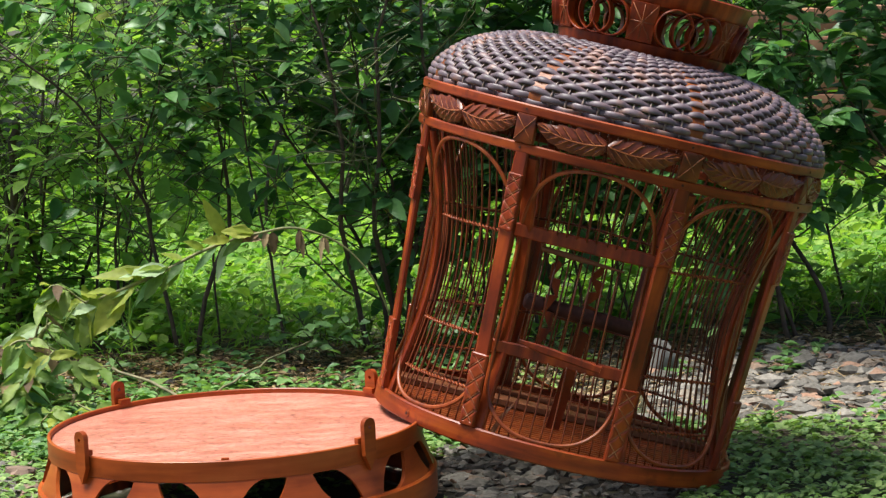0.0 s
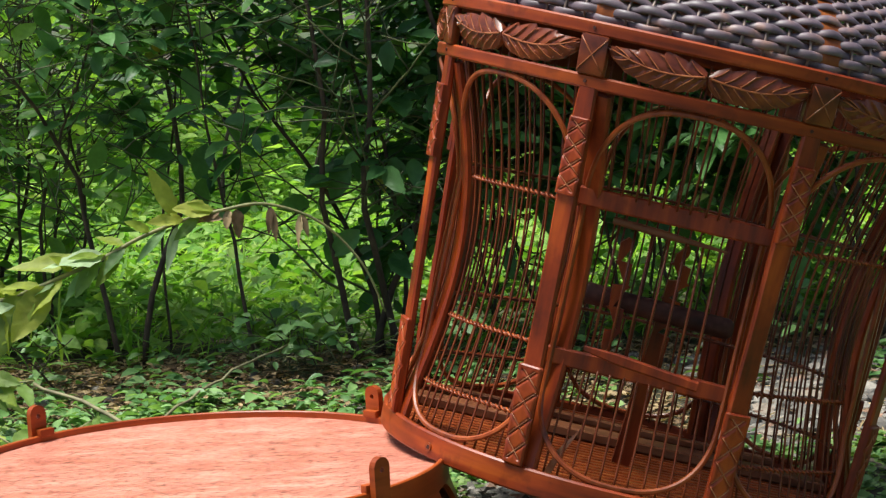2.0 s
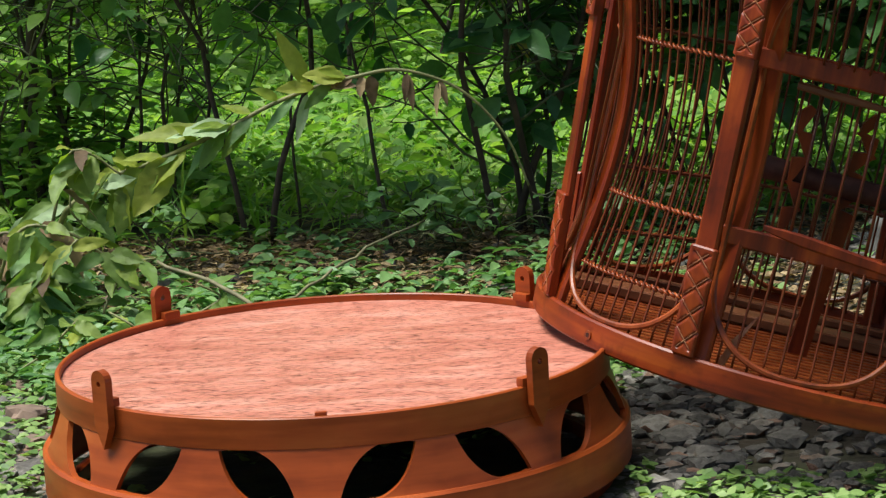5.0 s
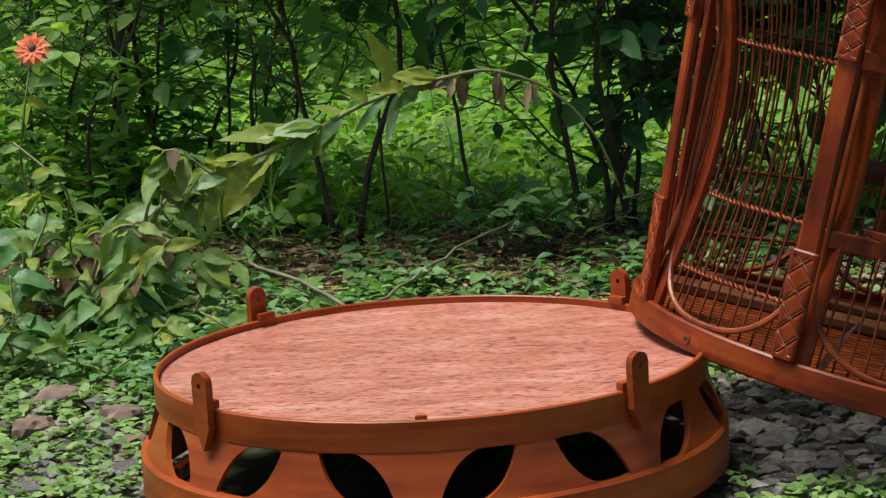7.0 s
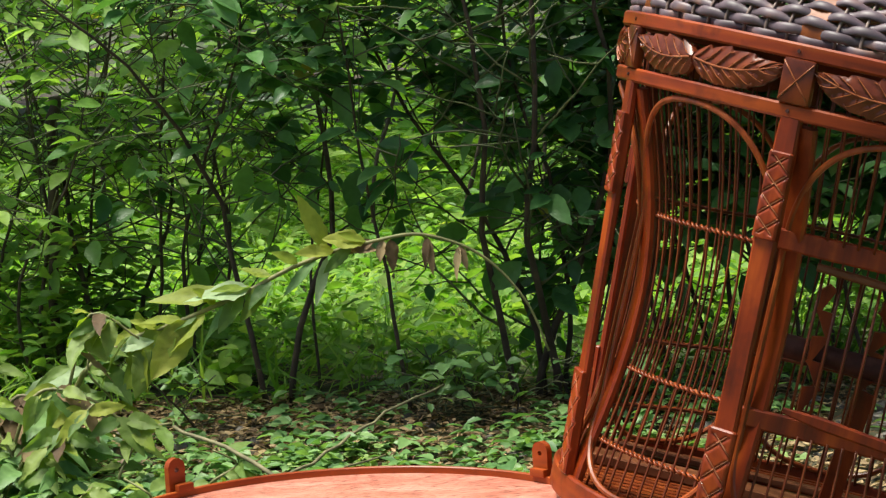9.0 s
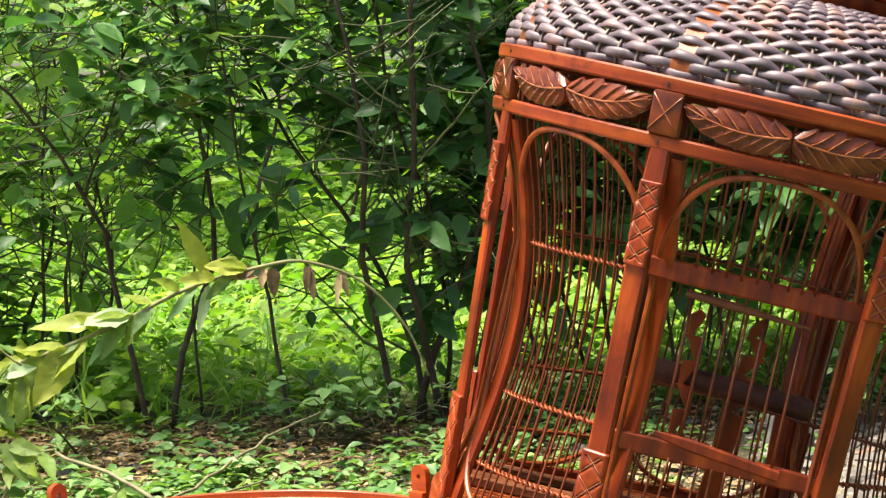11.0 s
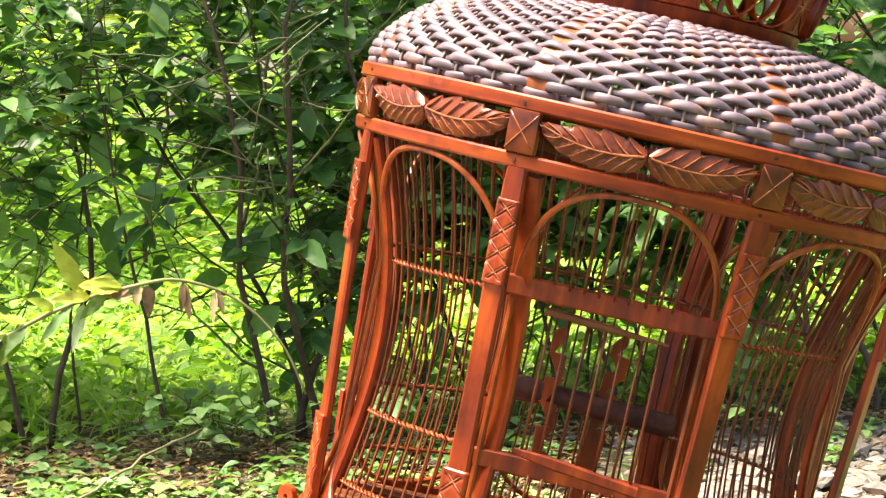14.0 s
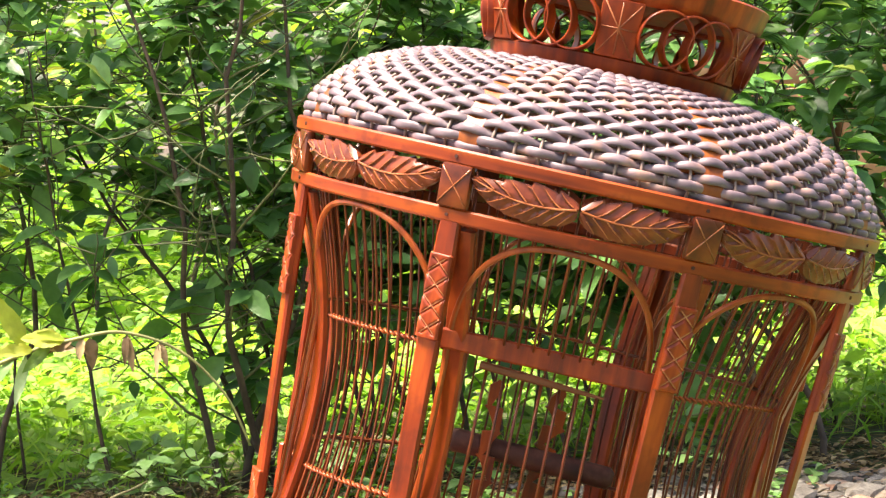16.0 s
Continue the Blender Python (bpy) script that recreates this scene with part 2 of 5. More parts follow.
# ------------------------------------------------------------------ mesh tools
ROUND = {"weave_strand", "bar", "door_bar", "perch", "dome_spokes", "lashing", "cane_lacing", "wire_ring", "leaf_vein", "carved_cross", "stem", "twig_work", "branch", "flower_centre", "rock"}


def mesh_of(name, v, f, smooth=True):
    me = bpy.data.meshes.new(name)
    me.from_pydata([tuple(p) for p in v], [], [tuple(q) for q in f])
    if smooth:
        me.polygons.foreach_set("use_smooth", [True] * len(me.polygons))
        if name not in ROUND:
            me.set_sharp_from_angle(angle=radians(34))
    me.update()
    return me


def part(name, vf, material, parent, label="", smooth=True, m=None):
    """Links one mesh as a part under a thing; vf is (verts, faces) or a mesh to share."""
    me = vf if isinstance(vf, bpy.types.Mesh) else mesh_of(name, vf[0], vf[1], smooth)
    if not me.materials:
        me.materials.append(material)
    ob = new(name, me)
    ob.parent = parent
    if m is not None:
        ob.matrix_basis = m
    if label:
        tagged(ob, label)
    return ob


def join(items):
    vs, fs = [], []
    for v, f in items:
        k = len(vs)
        vs.extend(v)
        fs.extend(tuple(i + k for i in q) for q in f)
    return vs, fs


def round_sec(r, n=8):
    return [(r * math.cos(2 * math.pi * i / n), r * math.sin(2 * math.pi * i / n)) for i in range(n)]


def oval_sec(a, b, n=8):
    return [(a * math.cos(2 * math.pi * i / n), b * math.sin(2 * math.pi * i / n)) for i in range(n)]


def flat_sec(w, t, c=0.0012):
    """A strip w wide and t thick with broken edges."""
    w, t = w / 2, t / 2
    return [(w, -t + c), (w, t - c), (w - c, t), (-w + c, t), (-w, t - c), (-w, -t + c), (-w + c, -t), (w - c, -t)]


def sweep(pts, nrm, sec, closed=False, scale=None):
    """Carries a section (side, outward) along points; nrm gives the outward direction at each."""
    p = np.array([tuple(q) for q in pts], float)
    nn = np.array([tuple(q) for q in nrm], float)
    if len(nn) == 1:
        nn = np.repeat(nn, len(p), 0)
    if closed:
        t = np.roll(p, -1, 0) - np.roll(p, 1, 0)
    else:
        t = np.gradient(p, axis=0)
    t /= np.linalg.norm(t, axis=1)[:, None] + 1e-12
    nn = nn - t * (nn * t).sum(1)[:, None]
    nn /= np.linalg.norm(nn, axis=1)[:, None] + 1e-12
    sd_ = np.cross(t, nn)
    sc = np.ones(len(p)) if scale is None else np.array(scale, float)
    k = len(sec)
    v = []
    for i in range(len(p)):
        for a, b in sec:
            v.append(p[i] + (sd_[i] * a + nn[i] * b) * sc[i])
    f = []
    m = len(p)
    for i in range(m if closed else m - 1):
        j = (i + 1) % m
        for q in range(k):
            r = (q + 1) % k
            f.append((i * k + q, i * k + r, j * k + r, j * k + q))
    if not closed:
        f.append(tuple(range(k - 1, -1, -1)))
        f.append(tuple((m - 1) * k + q for q in range(k)))
    return v, f


def lathe_band(prof, n=96):
    """A ring swept round z from a closed profile of (r, z)."""
    v, f = [], []
    k = len(prof)
    for i in range(n):
        a = 2 * math.pi * i / n
        for r, z in prof:
            v.append((r * math.cos(a), r * math.sin(a), z))
    for i in range(n):
        j = (i + 1) % n
        for q in range(k):
            w = (q + 1) % k
            f.append((i * k + q, j * k + q, j * k + w, i * k + w))
    return v, f


def band(r0, r1, z0, z1, c=0.0015, n=96, lean=0.0):
    """A hoop of rectangular section with broken edges; lean widens its top."""
    pr = [(r0, z0 + c), (r0 + c, z0), (r1 - c, z0), (r1, z0 + c), (r1 + lean, z1 - c), (r1 - c + lean, z1), (r0 + c + lean, z1), (r0 + lean, z1 - c)]
    return lathe_band(pr, n)


def cyl(a, r, h):
    return Vector((r * math.cos(a), r * math.sin(a), h))


def block(w, d, h, c=0.002):
    """A box centred on x and y that stands on z = 0, with broken edges."""
    bm = bmesh.new()
    bmesh.ops.create_cube(bm, size=1)
    bmesh.ops.scale(bm, vec=(w, d, h), verts=bm.verts)
    bmesh.ops.translate(bm, vec=(0, 0, h / 2), verts=bm.verts)
    bmesh.ops.bevel(bm, geom=bm.edges[:], offset=c, segments=2, affect="EDGES", profile=0.6)
    v = [tuple(q.co) for q in bm.verts]
    bm.verts.index_update()
    f = [tuple(q.index for q in face.verts) for face in bm.faces]
    bm.free()
    return v, f


def welded(vf):
    """The same mesh with coinciding points made one."""
    seen, idx, v = {}, [], []
    for p in vf[0]:
        k = tuple(round(c, 5) for c in p)
        if k not in seen:
            seen[k] = len(v)
            v.append(p)
        idx.append(seen[k])
    return v, [q for q in (tuple(dict.fromkeys(idx[i] for i in f)) for f in vf[1]) if len(q) > 2]


# ------------------------------------------------------------------ ground
GROUND = -0.022


def ground_z(x, y):
    """Height of the garden soil: flat by the tray, a slight rise under the hedge, uneven all over."""
    s = min(1.0, max(0.0, (y - 0.3) / 0.6))
    s = s * s * (3 - 2 * s)
    d = 0.012 * noise.noise((x * 2.1, y * 2.1, 0)) + 0.005 * noise.noise((x * 9, y * 9, 3))
    near = min(1.0, max(0.0, (math.hypot(x - 0.15, y - 0.05) - 0.35) / 0.3))
    far = min(1.0, max(0.0, (y - 3) / 6))
    dip = min(1.0, max(0.0, (x - 0.25) / 0.22)) * min(1.0, max(0.0, (0.75 - y) / 0.4))
    return GROUND + 0.032 * s + d * near + far * 0.25 - 0.006 * dip


def build_ground():
    xs = np.concatenate([np.linspace(-60, -2.2, 24), np.linspace(-2, 2.4, 100), np.linspace(2.6, 60, 24)])
    ys = np.concatenate([np.linspace(-20, -2.2, 10), np.linspace(-2, 3, 110), np.linspace(3.2, 80, 34)])
    v = [(x, y, ground_z(x, y)) for y in ys for x in xs]
    w = len(xs)
    f = [(j * w + i, j * w + i + 1, (j + 1) * w + i + 1, (j + 1) * w + i) for j in range(len(ys) - 1) for i in range(w - 1)]
    me = mesh_of("ground", v, f)
    me.materials.append(M_SOIL)
    return tagged(new("ground", me), "dark soil of the garden with leaf litter and moss", "ground", kind="structure")


ground = build_ground()


# ------------------------------------------------------------------ the cage's base tray
def hole_cell(a0, a1, z0, z1, lean, rz, thick=0.004):
    """One cell of the tray's side with a leaf-shaped opening through it."""
    ca, cz = (a0 + a1) / 2, (z0 + z1) / 2
    rm = 0.21
    hw, hh = (a1 - a0) / 2 * rm, (z1 - z0) / 2
    L, W = 0.0330, 0.0145
    loop, rect = [], []
    n = 36
    corner = math.atan2(hh, hw)
    angs = sorted(set([2 * math.pi * i / n for i in range(n)] + [corner, math.pi - corner, math.pi + corner, 2 * math.pi - corner]))
    ct, st = math.cos(lean), math.sin(lean)
    for a in angs:
        dx, dz = math.cos(a), math.sin(a)
        s = min(hw / abs(dx) if abs(dx) > 1e-6 else 9, hh / abs(dz) if abs(dz) > 1e-6 else 9)
        rect.append((dx * s, dz * s))
        lo, hi = 0.0, min(s * 0.985, 0.06)
        for _ in range(24):
            md = (lo + hi) / 2
            u, w = dx * md * ct + dz * md * st, -dx * md * st + dz * md * ct
            inside = abs(u) < L and abs(w) < W * (1 - (u / L) ** 2)
            lo, hi = (md, hi) if inside else (lo, md)
        loop.append((dx * lo, dz * lo))
    v, f = [], []
    k = len(angs)
    for off in (0.0, -thick):
        for pts in (loop, rect):
            for x, z in pts:
                zz = cz + z
                v.append(cyl(ca + x / rm, rz(zz) + off, zz))
    for i in range(k):
        j = (i + 1) % k
        f.append((i, k + i, k + j, j))
        f.append((2 * k + i, 2 * k + j, 3 * k + j, 3 * k + i))
        f.append((i, j, 2 * k + j, 2 * k + i))
    return v, f


def build_tray():
    tray = tagged(new("cage_base_tray"), "round bamboo cage base with leaf cut-outs and pink plywood top", "cage base")
    n = 96
    plate = lathe_band([(0.0005, 0.0705), (0.1974, 0.0705), (0.1974, 0.066), (0.0005, 0.066)], n)
    part("plate", plate, M_PLATE, tray, "pinkish stained plywood disc with short dark grain", smooth=False)
    part("rim_band", band(0.1976, 0.2012, 0.0548, 0.0762, c=0.0008), M_TRAYW, tray, "honey-brown bent bamboo rim")
    def rz(z):
        return 0.2115 - 0.0112 * max(0.0, min(1.0, (z - 0.02) / 0.036))
    cells = []
    for k in range(16):
        a0 = radians(-90 - 11.5 + 22.5 * k - 11.25)
        cells.append(hole_cell(a0, a0 + radians(22.5), 0.0215, 0.0555, radians(-33 if k % 2 == 0 else 33), rz))
    part("side_wall", welded(join(cells)), M_TRAYW, tray, "bamboo skirt pierced by slanting leaf shapes")
    part("lower_band", band(0.2075, 0.2145, -0.010, 0.0220, c=0.002), M_TRAYW, tray)
    part("foot_ring", band(0.196, 0.203, GROUND - 0.004, -0.009, c=0.002), M_RED, tray)
    # four upright tabs that hold the cage
    def tab_mesh():
        w, t, z0, z1 = 0.0160, 0.0055, 0.0475, 0.1020
        out = [(-w / 2 * 0.7, z0), (w / 2 * 0.7, z0), (w / 2 * 0.95, z0 + 0.006), (w / 2, z1 - 0.007)]
        for i in range(1, 6):
            a = math.pi * i / 6
            out.append((w / 2 * math.cos(a), z1 - 0.007 + 0.007 * math.sin(a)))
        out += [(-w / 2, z1 - 0.007), (-w / 2 * 0.95, z0 + 0.006)]
        hz, hr = 0.0925, 0.0021
        nn = 24
        hole, rim = [], []
        for i in range(nn):
            a = 2 * math.pi * i / nn
            hole.append((hr * math.cos(a), hz + hr * math.sin(a)))
            d = (math.cos(a), math.sin(a))
            best = 9
            for q in range(len(out)):
                x1, y1 = out[q]
                x2, y2 = out[(q + 1) % len(out)]
                ex, ey = x2 - x1, y2 - y1
                den = d[0] * ey - d[1] * ex
                if abs(den) < 1e-9:
                    continue
                s = (x1 * ey - (y1 - hz) * ex) / den
                u = (x1 * d[1] - (y1 - hz) * d[0]) / den
                if s > 0 and -0.001 <= u <= 1.001:
                    best = min(best, s)
            rim.append((best * d[0], hz + best * d[1]))
        v, f = [], []
        for yy in (t / 2, -t / 2):
            for lp in (hole, rim):
                for x, z in lp:
                    v.append((x, yy, z))
        for i in range(nn):
            j = (i + 1) % nn
            f += [(i, j, nn + j, nn + i), (2 * nn + i, 3 * nn + i, 3 * nn + j, 2 * nn + j), (nn + i, nn + j, 3 * nn + j, 3 * nn + i), (j, i, 2 * nn + i, 2 * nn + j)]
        return v, f
    tm = mesh_of("tab", *tab_mesh(), smooth=False)
    pm = mesh_of("peg", *block(0.0150, 0.0062, 0.0062, 0.001))
    for a in (45, 135, 225, 315):
        m = Matrix.Rotation(radians(a - 90), 4, "Z")
        tb = part("tab", tm, M_TRAYW, tray, "upright bamboo locking tab with a drilled hole", m=m @ Matrix.Translation((0, 0.2050, 0)))
        part("peg", pm, M_TRAYW, tb, m=Matrix.Translation((0.003, -0.0072, 0.0755)))
    part("wedge", mesh_of("wedge", *block(0.008, 0.004, 0.0062, 0.001)), M_TRAYW, tray, m=Matrix.Translation((0.003, -0.1895, 0.0708)))
    return tray


tray = build_tray()


# ------------------------------------------------------------------ the bird cage
CAGE_C = Vector((0.3425, 0.0802, 0.0291))
AX = Vector((0.2675, 0.0125, 0.0))
AX.z = math.sqrt(1 - AX.x ** 2 - AX.y ** 2)
UX = (Vector((1, 0, 0)) - AX * AX.x).normalized()
UY = AX.cross(UX)
CAGE_M = Matrix((UX, UY, AX)).transposed().to_4x4()
CAGE_M.translation = CAGE_C
POST0 = radians(-121.55)
STEP = radians(45)
R_BASE, R_LOW, R_UP = 0.2012, 0.2213, 0.2253     # base hoop, lower and upper hoop of the frieze
H_LOW, H_UP = 0.3140, 0.3536


def line_r(h):
    """Radius of the straight posts."""
    return R_BASE + (R_LOW - R_BASE) * (h - 0.02) / (H_LOW - 0.02)


def curve_r(h):
    """Radius of the waisted bars."""
    s = min(1.0, max(0.0, (h - 0.02) / 0.285))
    return line_r(h) - 0.008 - 0.0255 * math.sin(math.pi * s ** 1.1)


def carved_block(a0, h0, h1, w0, w1, n, out):
    """A block on a post, its face cut by a row of crossed V-grooves; also pale strips that paint their glint."""
    nu, nv = 22, 64
    rows, v, f = [], [], []
    m = (h1 - h0) / n
    for j in range(nv + 1):
        s = j / nv
        h = h0 + (h1 - h0) * s
        w = (w0 + (w1 - w0) * s) * (0.90 if j in (0, nv) else 1.0)
        row = []
        for i in range(nu + 1):
            q = -1 + 2 * i / nu
            u = ((h - h0) / m) % 1.0
            d = min(abs(u - (0.5 + 0.5 * q)), abs(u - (0.5 - 0.5 * q)))
            cut = 0.0016 * max(0.0, 1 - d / 0.13) if 0.06 < s < 0.94 else 0.0
            edge = 0.0012 * max(0.0, abs(q) - 0.8) / 0.2 + (0.0012 if j in (0, nv) else 0)
            row.append(len(v))
            v.append(cyl(a0 + q * w / 2 / 0.21, line_r(h) + out - cut - edge, h))
        for k in (1, -1):
            row.append(len(v))
            v.append(cyl(a0 + k * w / 2 / 0.21, line_r(h) - 0.001, h))
        rows.append(row)
    k = nu + 3
    for j in range(nv):
        for i in range(k):
            i2 = (i + 1) % k
            f.append((rows[j][i], rows[j][i2], rows[j + 1][i2], rows[j + 1][i]))
    f.append(tuple(reversed(rows[0])))
    f.append(tuple(rows[nv]))
    # thin pale strips along the grooves, a glint painted in
    items = []
    o = cyl(a0, 1, 0)
    for i in range(n):
        for sg in (-1, 1):
            p = []
            for q in (-0.86, -0.45, 0.0, 0.45, 0.86):
                h = h0 + m * (i + 0.5 + 0.5 * q) + 0.0012
                w = w0 + (w1 - w0) * (h - h0) / (h1 - h0)
                p.append(cyl(a0 + sg * q * w / 2 / 0.21, line_r(h) + out - 0.0006, h))
            items.append(sweep(p, [o], oval_sec(0.00060, 0.0004, 5), scale=(0.5, 1, 0.9, 1, 0.5)))
    return (v, f), join(items)


def build_cage():
    cage = tagged(new("bird_cage"), "red-brown bamboo bird cage with woven grey dome, leaning off its base", "bird cage")
    cage.matrix_world = CAGE_M
    rot = lambda k: Matrix.Rotation(STEP * k, 4, "Z")
    hs = [0.018 + (0.306 - 0.018) * i / 24 for i in range(25)]
    part("base_ring", band(R_BASE - 0.006, R_BASE, 0.0, 0.0200, lean=0.0006), M_HOOPW, cage, "polished red-brown bent bamboo hoop")
    part("lower_band", band(R_LOW - 0.0055, R_LOW, H_LOW - 0.0052, H_LOW + 0.0052, lean=0.0008), M_HOOPW, cage)
    part("upper_band", band(R_UP - 0.006, R_UP, H_UP - 0.0054, H_UP + 0.0054, lean=0.0006), M_HOOPW, cage)
    # straight outer posts with carved blocks, waisted inner posts
    a0 = POST0
    o = cyl(a0, 1, 0)
    outer = sweep([cyl(a0, line_r(h) - 0.003, h) for h in (0.016, 0.06, 0.1, 0.15, 0.2, 0.225, 0.285, H_LOW - 0.004)], [o], flat_sec(0.0160, 0.006, 0.0016), scale=(1, 1, 1.02, 0.95, 1, 1.05, 1.05, 0.95))
    om = mesh_of("post", *outer)
    tv, tl = carved_block(a0, 0.2280, 0.2870, 0.0166, 0.0160, 4, 0.0034)
    bv, bl = carved_block(a0, 0.0195, 0.0970, 0.0175, 0.0208, 4, 0.0032)
    top, bot = mesh_of("top_block", *tv), mesh_of("bottom_block", *bv)
    lt, lb = mesh_of("cane_lacing", *tl), mesh_of("cane_lacing", *bl)
    im = mesh_of("inner_post", *sweep([cyl(a0 + 0.045, curve_r(h) + 0.0012, h) for h in hs], [o], flat_sec(0.0165, 0.0065, 0.0018)))
    for k in range(8):
        po = part("post", om, M_RED, cage, m=rot(k))
        part("top_block", top, M_RED, po)
        part("bottom_block", bot, M_RED, po)
        part("cane_lacing", lt, M_CANE_GLINT, po, "pale strips that paint the glint in the crossed grooves of the block")
        part("cane_lacing", lb, M_CANE_GLINT, po, "pale strips that paint the glint in the crossed grooves of the block")
        part("inner_post", im, M_RED, cage, m=rot(k))
        # small dark nail heads on both hoops over the post
        for r, h in ((R_LOW + 0.0006, H_LOW), (R_UP + 0.0003, H_UP)):
            part("nail", sweep([cyl(a0 + STEP * k - 0.012, r - 0.001, h), cyl(a0 + STEP * k - 0.012, r + 0.0006, h)], [Vector((0, 0, 1))], round_sec(0.0013, 8)), M_PERCH, cage, "small dark nail head")
    # oval hoops that frame each panel
    def hoop():
        half = STEP / 2 - 0.022
        h0, h1 = 0.0215, 0.3060
        ht, hb = 0.088, 0.066
        pts = []
        n = 72
        for i in range(n):
            t = 2 * math.pi * i / n
            c, s = math.cos(t), math.sin(t)
            x = half * math.copysign(abs(c) ** 0.82, c)
            if s >= 0:
                h = h1 - ht + ht * abs(s) ** 0.95
            else:
                h = h0 + hb - hb * abs(s) ** 0.95
            pts.append((x, h))
        return [cyl(a0 + STEP / 2 + x, curve_r(h) + 0.0036, h) for x, h in pts], [cyl(a0 + STEP / 2 + x, 1, 0) for x, h in pts]
    hp, hn = hoop()
    hm = mesh_of("panel_hoop", *sweep(hp, hn, flat_sec(0.0043, 0.0040, 0.0012), closed=True))
    # bars
    nb = 13
    rb = 0.00095
    def bar_mesh(lo_h, hi_h, seed):
        q = random.Random(seed)
        b1, b2 = q.uniform(-0.0007, 0.0007), q.uniform(-0.0006, 0.0006)
        pts = [cyl((b1 * math.sin(h * 14 + seed) + b2 * math.sin(h * 31)) / 0.2, curve_r(h) - 0.002, h) for h in hs if lo_h < h < hi_h]
        if hi_h > 0.3:
            pts.append(cyl(0, R_UP - 0.010, 0.344))
        return mesh_of("bar", *sweep(pts, [Vector((1, 0, 0))], round_sec(rb, 6)))
    full = [bar_mesh(0.0, 0.4, s) for s in range(6)]
    hi = [bar_mesh(0.228, 0.4, s) for s in range(6)]
    lo = [bar_mesh(0.0, 0.112, s) for s in range(6)]
    for k in range(8):
        part("panel_hoop", hm, M_HOOP, cage, m=rot(k))
        for i in range(nb):
            a = a0 + STEP * k + STEP * (i + 1) / (nb + 1) + random.uniform(-0.006, 0.006)
            for b in ((hi, lo) if k == 0 else (full,)):
                part("bar", random.choice(b), M_BAR, cage, m=Matrix.Rotation(a, 4, "Z"))
    # lashed rings
    def ring(h, off, r, gap=False):
        n = 160
        a_s = a0 + STEP + 0.05 if gap else 0
        span = 2 * math.pi - STEP - 0.1 if gap else 2 * math.pi
        angs = [a_s + span * i / (n - 1 if gap else n) for i in range(n)]
        return sweep([cyl(a, curve_r(h) + off, h + 0.0012 * math.sin(a * 5)) for a in angs], [cyl(a, 1, 0) for a in angs], round_sec(r, 6), closed=not gap)
    for h, g in ((0.2215, True), (0.1090, True), (0.0535, True)):
        wr = part("wire_ring", ring(h, -0.0045, 0.0014, g), M_BAR, cage)
        items = []
        for k in range(8):
            if g and k == 0:
                continue
            for i in range(nb * 2 + 1):
                a = a0 + STEP * k + STEP * (i + 1) / (2 * nb + 2)
                c = cyl(a, curve_r(h) - 0.0026, h + 0.0012 * math.sin(a * 5))
                t = Vector((-math.sin(a), math.cos(a), 0))
                items.append(sweep([c - t * 0.0030 + Vector((0, 0, 0.0016)), c + cyl(a, 0.0016, 0), c + t * 0.0030 - Vector((0, 0, 0.0016))], [cyl(a, 1, 0)], round_sec(0.0009, 5)))
        part("lashing", join(items), M_LASH, wr, "twisted cane lashing at each bar")
    # floor of thin rods on cross boards
    for i in range(31):
        y = -0.186 + 0.372 * i / 30
        x = math.sqrt(max(0.0, 0.1935 ** 2 - y * y)) - 0.0005
        part("floor_rod", sweep([(-x, y, 0.0125), (0, y + random.uniform(-0.001, 0.001), 0.0125), (x, y, 0.0125)], [Vector((0, 0, 1))], flat_sec(0.0062, 0.0026, 0.0007)), M_LASH, cage)
    for y, w, t in ((0.045, 0.030, 0.008), (0.115, 0.012, 0.006)):
        x = math.sqrt(0.1935 ** 2 - y * y) * 0.98
        part("floor_batten", sweep([(-x, y + 0.012, 0.0185), (x, y - 0.012, 0.0185)], [Vector((0, 0, 1))], flat_sec(w, t)), M_BATTEN, cage, "pale worn board laid across the floor rods")
    for x in (-0.09, 0.1):
        y = math.sqrt(0.1935 ** 2 - x * x)
        part("floor_batten", sweep([(x, -y, 0.0082), (x, y, 0.0082)], [Vector((0, 0, 1))], flat_sec(0.012, 0.005)), M_BAR, cage)
    # screws on the base hoop
    for a in (a0 - 0.53 * STEP, a0 + 2.0, a0 + 3.6):
        sc = part("screw", sweep([cyl(a, R_BASE - 0.001, 0.0085), cyl(a, R_BASE + 0.0012, 0.0085)], [Vector((0, 0, 1))], round_sec(0.0034, 14)), M_LASH, cage, "bamboo peg with a dark disc for its drilled eye")
        # no hole is cut: a dark disc paints the shade inside it
        part("eye", sweep([cyl(a, R_BASE + 0.0008, 0.0085), cyl(a, R_BASE + 0.0015, 0.0085)], [Vector((0, 0, 1))], round_sec(0.0017, 10)), M_PERCH, sc, "dark disc that paints the shade in the drilled eye")
    # splinter of cane by the front post
    p = cyl(a0 + 0.10, 0.178, 0.014)
    part("splinter", sweep([p, p + Vector((0.006, -0.004, 0.020)), p + Vector((0.018, -0.006, 0.042))], [o], flat_sec(0.0050, 0.0014, 0.0004), scale=(1.2, 1, 0.2)), M_CANE_GLINT, cage, "pale loose splinter of cane")
    # door rails between the two front posts
    pa, pb = a0, a0 + STEP
    mid = (pa + pb) / 2
    for h, hh in ((0.2300, 0.0148), (0.1065, 0.0138)):
        A, B = cyl(pa - 0.005, curve_r(h) + 0.0075, h), cyl(pb + 0.005, curve_r(h) + 0.0075, h)
